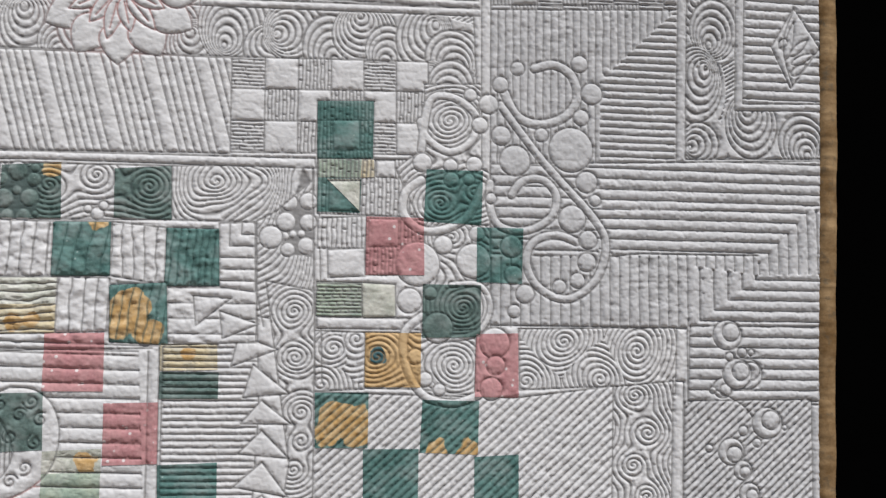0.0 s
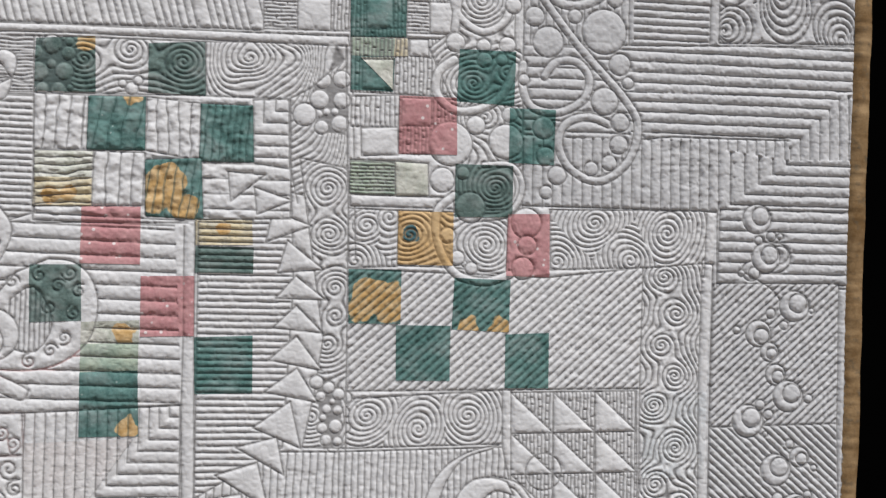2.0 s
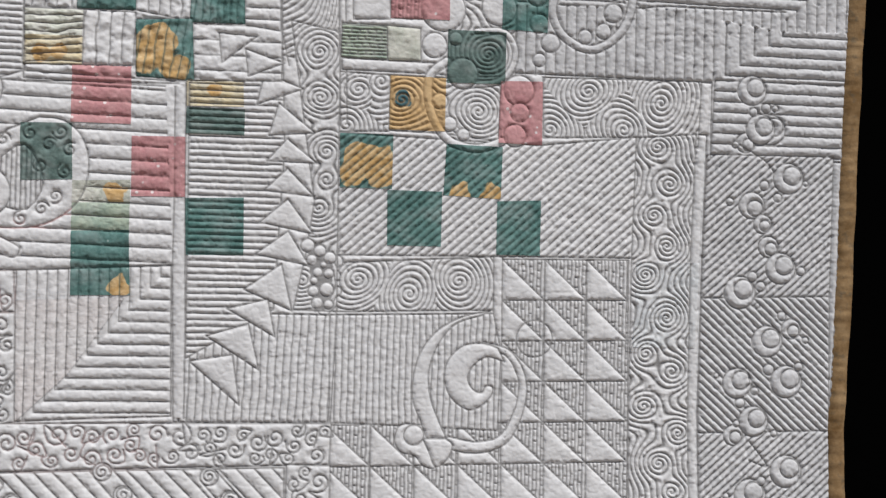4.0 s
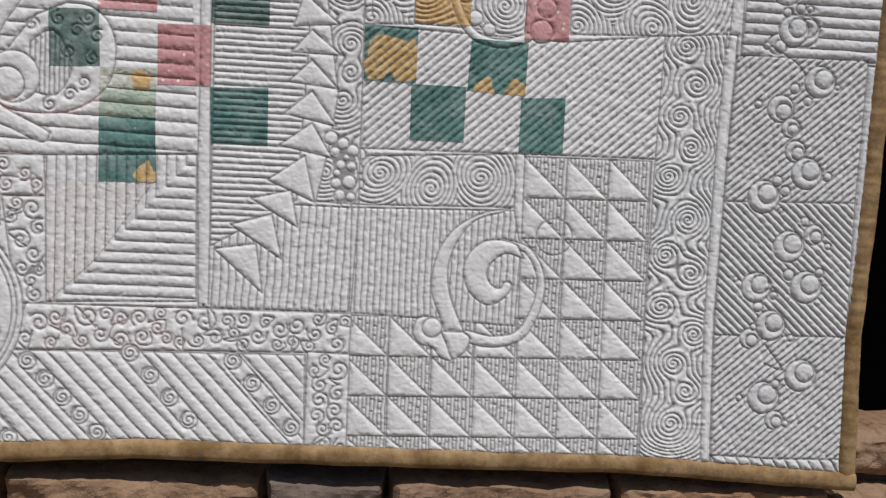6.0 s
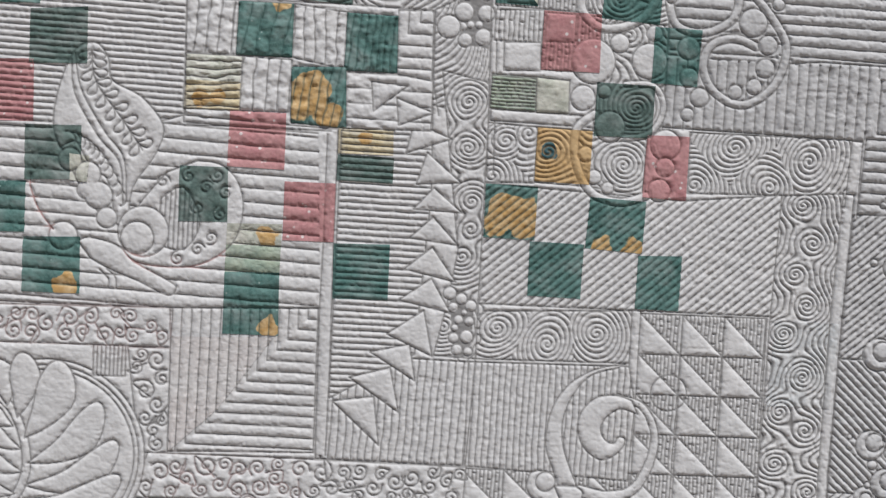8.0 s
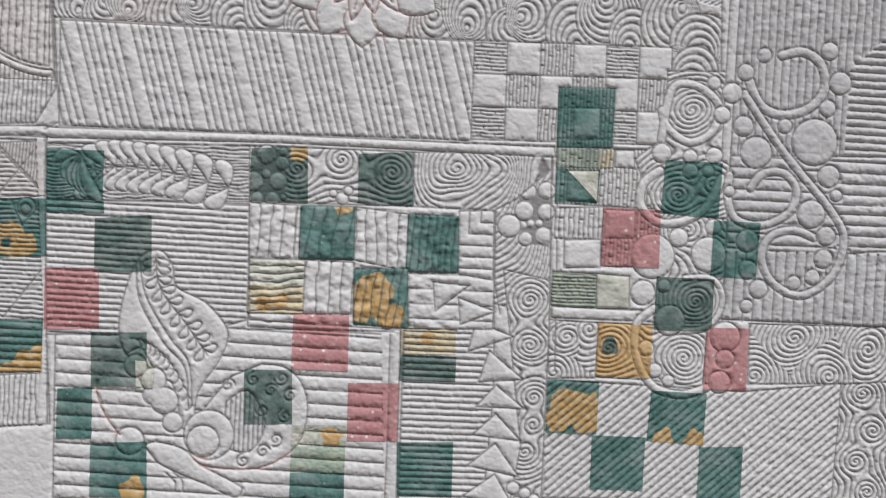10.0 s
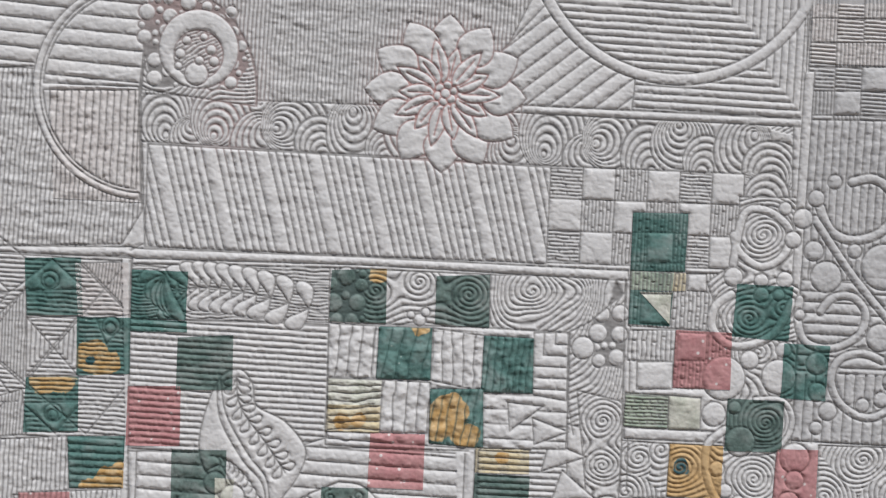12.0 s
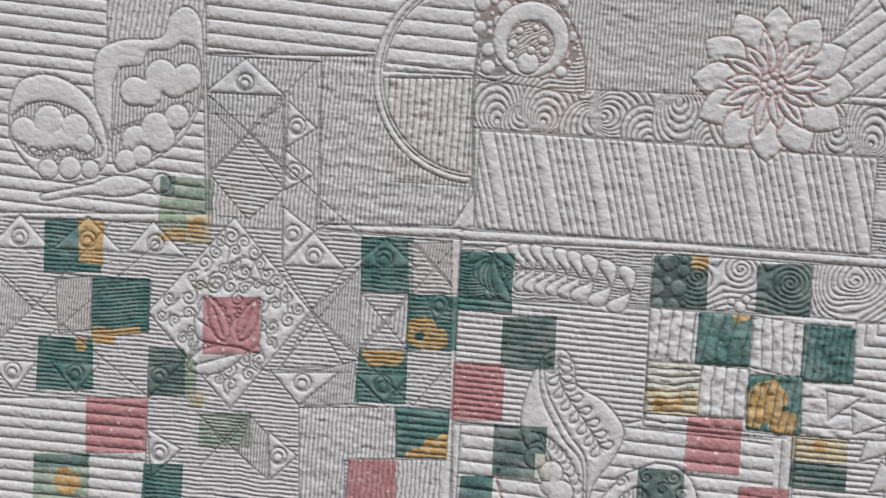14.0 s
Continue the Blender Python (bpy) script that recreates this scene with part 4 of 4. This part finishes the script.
patch("teal", (-119, -60), (-80, -60), (-81, -29), (-119, -29))
patch("pale", (-111, -59), (-81, -60), (-81, -30), (-81, -30), lift=0.75)
patch("pink", (-75, -26), (-23, -26), (-22, 26), (-75, 27))
patch("teal", (-21, -71), (31, -71), (30, -21), (-23, -23))
patch("teal", (26, -19), (69, -19), (68, 32), (26, 31))
patch("sage", (-118, 34), (-78, 34), (-77, 65), (-118, 64))
patch("pale", (-78, 34), (-48, 35), (-47, 64), (-77, 65))
patch("dark", (-23, 34), (30, 34), (30, 81), (-23, 82))
patch("orange", (-74, 78), (-24, 78), (-24, 126), (-74, 126), leaves=[(*(-63, 99), 8)])
patch("pink", (26, 78), (65, 77), (65, 135), (25, 134))
patch("teal", (-117, 131), (-70, 131), (-70, 179), (-116, 179), orange=[(*(-95, 155), 17), (*(-81, 168), 12), (*(-106, 165), 11), (*(-78, 151), 9)])
patch("teal", (-22, 137), (29, 138), (28, 185), (-24, 183), orange=[(*(-8, 180), 9), (*(18, 182), 10)])
patch("teal", (-74, 180), (-25, 180), (-25, 229), (-73, 229))
patch("teal", (25, 187), (65, 185), (65, 235), (25, 235))
patch("dark", (-389, -62), (-340, -66), (-338, -17), (-389, -16), orange=[(*(-347, -64), 9)])
patch("dark", (-295, -62), (-247, -66), (-245, -18), (-294, -19))
patch("teal", (-344, -14), (-296, -15), (-295, 32), (-344, 33), orange=[(*(-306, -14), 8)])
patch("teal", (-249, -11), (-204, -11), (-202, 39), (-249, 40))
patch("pale", (-387, 35), (-338, 34), (-339, 57), (-386, 58))
patch("cream", (-386, 58), (-338, 57), (-338, 82), (-387, 83), orange=[(*(-372, 72), 7), (*(-358, 70), 6)])
patch("teal", (-295, 40), (-247, 37), (-244, 91), (-293, 89), orange=[(*(-277, 63), 17), (*(-262, 80), 13), (*(-284, 74), 12), (*(-275, 52), 9)])
patch("pink", (-346, 82), (-297, 81), (-296, 131), (-346, 131))
patch("cream", (-251, 90), (-202, 90), (-201, 112), (-250, 113), orange=[(*(-226, 99), 6)])
patch("dark", (-250, 114), (-200, 114), (-200, 137), (-250, 137))
patch("pink", (-295, 141), (-250, 140), (-249, 192), (-294, 193))
patch("teal", (-249, 193), (-199, 191), (-198, 241), (-247, 242))
patch("pale", (-343, 181), (-295, 179), (-295, 198), (-343, 200), orange=[(*(-308, 190), 9)])
patch("sage", (-343, 200), (-295, 198), (-295, 222), (-343, 224))
patch("teal", (-343, 224), (-295, 222), (-293, 278), (-342, 279), orange=[(*(-303, 271), 9)])
patch("dark", (-387, 133), (-345, 132), (-343, 180), (-386, 182))
patch("dark", (-522, 6), (-473, 1), (-471, 50), (-521, 53))
patch("pink", (-564, 52), (-517, 49), (-515, 103), (-563, 105))
patch("dark", (-522, 106), (-473, 104), (-472, 151), (-520, 154))
patch("teal", (-549, 157), (-519, 155), (-518, 200), (-549, 201))
patch("teal", (-519, 204), (-470, 201), (-468, 251), (-518, 252), orange=[(*(-482, 244), 11)])
patch("teal", (-566, -52), (-516, -53), (-516, -10), (-565, -8))
patch("teal", (-565, -8), (-515, -9), (-514, 1), (-565, 3))
patch("teal", (-660, -57), (-611, -60), (-607, -9), (-656, -6))
patch("teal", (-612, -7), (-565, -9), (-563, 41), (-610, 45), orange=[(*(-597, 28), 14), (*(-583, 32), 9)], leaves=[(*(-598, 31), 4)])
patch("teal", (-654, 49), (-608, 46), (-606, 95), (-654, 98), orange=[(*(-640, 52), 12), (*(-622, 51), 10)])
patch("teal", (-615, 100), (-564, 97), (-563, 143), (-611, 146), orange=[(*(-577, 138), 12), (*(-568, 129), 9), (*(-593, 144), 8)])
patch("pink", (-655, 152), (-610, 149), (-607, 194), (-654, 198))
patch("pink", (-804, 12), (-750, 7), (-747, 60), (-801, 65))
patch("teal", (-964, -49), (-908, -53), (-905, -3), (-961, 2))
patch("teal", (-913, 2), (-857, -1), (-854, 50), (-910, 53))
patch("teal", (-961, 63), (-908, 60), (-904, 109), (-960, 114), orange=[(*(-919, 65), 8)])
patch("sage", (-855, -99), (-804, -99), (-801, -39), (-853, -38), orange=[(*(-839, -36), 14)])
patch("dark", (-853, 64), (-818, 63), (-815, 107), (-851, 110))
patch("pink", (-910, 117), (-851, 113), (-849, 164), (-907, 170))
patch("sage", (-958, 175), (-903, 171), (-901, 224), (-955, 229), orange=[(*(-923, 199), 12)])
patch("teal", (-850, 175), (-812, 172), (-811, 215), (-850, 218))
patch("sage", (-799, 122), (-751, 117), (-748, 149), (-799, 154))
patch("orange", (-911, 48), (-887, 49), (-887, 64), (-908, 65))
patch("orange", (-887, 49), (-863, 45), (-862, 52), (-887, 55), lift=0.5)
patch("orange", (-931, -51), (-906, -52), (-904, -10), (-927, -10), lift=0.75)
patch("pale", (-817, -3), (-797, -3), (-797, 7), (-815, 7))
patch("sage", (-818, 64), (-806, 74), (-804, 117), (-815, 107))
patch("blush", (-616, -55), (-569, -58), (-566, -12), (-611, -8))
patch("blush", (-949, 8), (-913, 7), (-911, 53), (-945, 55))
patch("cream", (-827, -64), (-802, -65), (-801, -38), (-826, -37), orange=[(*(-816, -52), 9)], lift=0.7)
patch("dark", (-854, -98), (-840, -99), (-840, -82), (-853, -81), lift=0.75)
patch("cream", (-812, 101), (-797, 102), (-797, 117), (-812, 116))
patch("blush", (-800, -93), (-771, -93), (-770, -66), (-798, -66))
patch("dark", (-957, 176), (-904, 172), (-904, 184), (-957, 188), lift=0.75)
patch("pale", (-482, 129), (-465, 130), (-466, 153), (-481, 152), lift=0.75)

rose = np.exp(-(np.hypot(gU - FLOWER[0], gV - FLOWER[1]) / 62) ** 4) * 0.9
for line, wide in ((curve([(-494, 196), (-507, 179), (-515, 160), (-515, 149)]), 4), (curve([(-338, 199), (-365, 219), (-399, 223), (-427, 217)]), 7), (arc(DISC, 77.2, -20, 80), 30), (curve([(-544, 281), (-466, 277), (-406, 279)]), 22), (curve([(-377, 411), (-278, 408)]), 20)):
    near = (gU > min(p[0] for p in line) - 60) & (gU < max(p[0] for p in line) + 60) & (gV > min(p[1] for p in line) - 60) & (gV < max(p[1] for p in line) + 60)
    rose[near] = np.maximum(rose[near], (0.8 if wide < 10 else 0.35) * np.exp(-(seg_dist(line, gU[near], gV[near]) / wide) ** 2))
edging = inside([(34, -430), (380, -430), (380, 540), (218, 540), (214, 379), (214, 243), (221, 71), (39, 71)], gU, gV)
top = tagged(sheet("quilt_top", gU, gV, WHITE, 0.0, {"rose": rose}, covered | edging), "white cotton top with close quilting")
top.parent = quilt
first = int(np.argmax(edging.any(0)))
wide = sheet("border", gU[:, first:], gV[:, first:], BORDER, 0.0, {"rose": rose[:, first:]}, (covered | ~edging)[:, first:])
wide.parent = quilt
tagged(wide, "light grey cotton border with raised rows and bubbles")

# ---- the edge of the quilt: binding and backing ----
mb = Mat("ochre_binding")
BINDING = mb.finish(mb.mix(mb.ramp(mb.noise(130, 4, 0.6), 0.55, 0.8), mb.mix(mb.ramp(mb.noise(34, 5, 0.65), 0.36, 0.64), (0.195, 0.115, 0.048), (0.42, 0.285, 0.15)), (0.14, 0.12, 0.085)),
                    ((mb.noise(260, 3, 0.6), 0.5, 0.001), (mb.noise(1500, 2), 0.25, 0.0003)))
BACKING = Mat("grey_backing_cloth").finish((0.35, 0.33, 0.30))


def roll(name, path, outwards, width, label):
    """A folded strip of cloth sewn over the edge of the quilt."""
    bm = bmesh.new()
    rings = []
    for k, ((u, v), (ou, ov)) in enumerate(zip(path, outwards)):
        wr = 1.1 * noise.noise(Vector((u * 0.16, v * 0.16, 3.0))) + 0.8 * noise.noise(Vector((u * 0.4, v * 0.4, 9.0)))
        ring = []
        for out, up in ((-1.2, 0.2), (0.2, 2.6 + wr), (width * 0.3, 4.6 + wr), (width * 0.65, 4.5 + wr * 0.7), (width * 0.92, 3.0 + wr * 0.4), (width, 0.0), (width * 0.9, -3.0), (width * 0.4, -5), (-2, -5)):
            ring.append(bm.verts.new(((u + ou * out) / 1000, -up / 1000 - 0.0006 * math.sin(k * 0.13), Z0 - (v + ov * out) / 1000)))
        rings.append(ring)
    for a, b in zip(rings, rings[1:]):
        for k in range(len(a) - 1):
            bm.faces.new((a[k], b[k], b[k + 1], a[k + 1])).smooth = True
    bmesh.ops.recalc_face_normals(bm, faces=bm.faces)
    part(name, bm, BINDING, quilt, label)


vv = [(-426 + k * 2.0) for k in range(int((bottom_edge(340) + 4 + 426) / 2) + 2)]
uu = [(-1106 + k * 2.0) for k in range(int((right_edge(520) + 1106) / 2) + 1)]
roll("binding", [(float(right_edge(v)) + 0.25 * math.sin(v * 0.11), v) for v in vv], [(1, 0)] * len(vv), 16.0, "ochre cotton binding along the side edge")
roll("binding", [(u, float(bottom_edge(u)) + 0.3 * math.sin(u * 0.09)) for u in uu + [float(right_edge(518)) + 15]], [(0, 1)] * (len(uu) + 1), 17.0, "ochre cotton binding along the hem")
bm = bmesh.new()
for u, v in ((-1106, -426), (float(right_edge(-426)), -426), (float(right_edge(515)), float(bottom_edge(330))), (-1106, 515)):
    bm.verts.new((u / 1000, 0.005, Z0 - v / 1000))
bm.faces.new(bm.verts)
bmesh.ops.solidify(bm, geom=bm.faces[:], thickness=0.002)
part("backing", bm, BACKING, quilt, "plain cotton backing")

# ---- what stands behind: a wall painted black for shade, a ledge wall of split stone, the ground ----
# Near-black base colour stands in for the deep shade behind the quilt.
md = Mat("black_for_shade")
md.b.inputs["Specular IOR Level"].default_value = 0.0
DEEP_SHADE = md.finish(md.mix(md.noise(20), (0.0010, 0.0010, 0.0010), (0.0016, 0.0016, 0.0016)), ((md.noise(60), 0.2, 0.002),))


def block(name, x0, x1, y0, y1, z0, z1, material, label, category="", kind="structure"):
    bm = bmesh.new()
    bmesh.ops.create_cube(bm, size=1.0, matrix=Matrix.LocRotScale(((x0 + x1) / 2, (y0 + y1) / 2, (z0 + z1) / 2), None, (x1 - x0, y1 - y0, z1 - z0)))
    me = bpy.data.meshes.new(name)
    bm.to_mesh(me)
    bm.free()
    me.materials.append(material)
    return tagged(new(name, me), label, category, kind=kind)


mg = Mat("earth")
EARTH = mg.finish(mg.mix(mg.noise(6, 5), (0.16, 0.12, 0.09), (0.26, 0.21, 0.16)), ((mg.noise(30, 4), 0.6, 0.02),))
mm = Mat("dark_mortar")
MORTAR = mm.finish(mm.mix(mm.noise(40), (0.05, 0.04, 0.03), (0.09, 0.07, 0.055)), ((mm.noise(200), 0.5, 0.003),))
block("ground", -40, 40, -40, 40, -0.3, 0.0, EARTH, "dry earth ground in front of the wall", "ground")
LEDGE = Z0 - 0.489
block("shade_back", -3.0, 3.0, 0.152, 0.25, 0.0, 3.0, DEEP_SHADE, "wall coloured black to stand for the deep shade behind the quilt", "wall")
core = block("wall_stone", -1.7, 1.5, 0.045, 0.15, 0.0, LEDGE - 0.006, MORTAR, "low wall of split brown stone with dark joints", "wall")


def stone_mat(name, a, b, c):
    m = Mat(name, 0.85)
    info = m.n.new("ShaderNodeObjectInfo")
    col = m.mix(m.ramp(m.noise(16, 5), 0.35, 0.65), a, b)
    col = m.mix(m.ramp(m.noise(70, 4, 0.6, (1, 1, 2.5)), 0.5, 0.75), col, c)
    col = m.mix(m.ramp(info.outputs["Random"], 0.0, 2.2), col, (0.12, 0.10, 0.09))
    return m.finish(col, ((m.noise(45, 6, 0.65), 0.8, 0.006), (m.noise(300, 3), 0.5, 0.001)))


STONES = [stone_mat("tan_stone", (0.28, 0.17, 0.10), (0.40, 0.26, 0.16), (0.20, 0.11, 0.065)),
          stone_mat("grey_brown_stone", (0.19, 0.14, 0.11), (0.29, 0.22, 0.17), (0.13, 0.095, 0.075)),
          stone_mat("rust_stone", (0.30, 0.16, 0.085), (0.37, 0.24, 0.15), (0.16, 0.085, 0.05))]


def stone(x0, x1, z0, z1, proud, material, seed, fine):
    """A split stone with a rough, layered face."""
    n, k = (44, 26) if fine else (9, 5)
    bm = bmesh.new()
    grid = []
    lean = noise.noise(Vector((seed, 2.0, 0.0))) * 0.4
    for j in range(k + 1):
        row = []
        for i in range(n + 1):
            s, t = i / n, j / k
            edge = min(s, 1 - s) * (x1 - x0) / 0.007, min(t, 1 - t) * (z1 - z0) / 0.009
            e = min(1.0, edge[0]) ** 0.5 * min(1.0, edge[1]) ** 0.5
            q = Vector((x0 + s * (x1 - x0), seed * 3.1, z0 + t * (z1 - z0)))
            w = Vector((q.x * 9 + q.z * lean * 9, q.y, q.z * 26))
            layer = noise.noise(w * 0.9) * 2.6
            step = (math.floor(layer) + min(1.0, (layer % 1) * 4)) / 2.6
            y = 0.042 - e * (proud + 0.009 * step + 0.006 * noise.noise(q * 40) + 0.0025 * noise.noise(q * 120))
            jig = 0.0035 * noise.noise(q * 35) + 0.0012 * noise.noise(q * 130)
            row.append(bm.verts.new((q.x + jig, y, q.z - jig)))
        grid.append(row)
    for j in range(k):
        for i in range(n):
            bm.faces.new((grid[j][i], grid[j][i + 1], grid[j + 1][i + 1], grid[j + 1][i]))
    rim = [grid[0][i] for i in range(n + 1)] + [grid[j][n] for j in range(1, k + 1)] + [grid[k][i] for i in range(n - 1, -1, -1)] + [grid[j][0] for j in range(k - 1, 0, -1)]
    back = [bm.verts.new((v.co.x, 0.13, v.co.z + 0.002 * noise.noise(v.co * 50))) for v in rim]
    for a in range(len(rim)):
        b = (a + 1) % len(rim)
        bm.faces.new((rim[b], rim[a], back[a], back[b]))
    bmesh.ops.recalc_face_normals(bm, faces=bm.faces)
    part("stone", bm, material, core)


rs = random.Random(4)
z = LEDGE
row = 0
while z > 0.10:
    high = (0.048, 0.115, 0.05, 0.09, 0.06)[row] if row < 5 else rs.uniform(0.05, 0.11)
    cuts = [-1.68 + rs.uniform(0, 0.1)]
    while cuts[-1] < 1.45:
        cuts.append(cuts[-1] + rs.uniform(0.10, 0.22))
    if row == 1:
        cuts = [-1.68, -1.50, -1.37, -1.16, -1.02, -0.88, -0.70, -0.58, -0.425, -0.189, -0.077, 0.139, 0.352, 0.52, 0.66, 0.83, 0.97, 1.12, 1.30, 1.45]
    for x, x1 in zip(cuts, cuts[1:]):
        proud = rs.uniform(0.010, 0.016) if row == 0 and x < 0.36 else rs.uniform(0.032, 0.040)
        stone(x, x1 - 0.003, z - high + 0.003, z + (rs.uniform(-0.006, 0.004) if row == 1 else 0), proud, STONES[rs.randrange(3)], rs.random() * 50, row < 2 and -0.7 < x < 0.5)
    z -= high
    row += 1
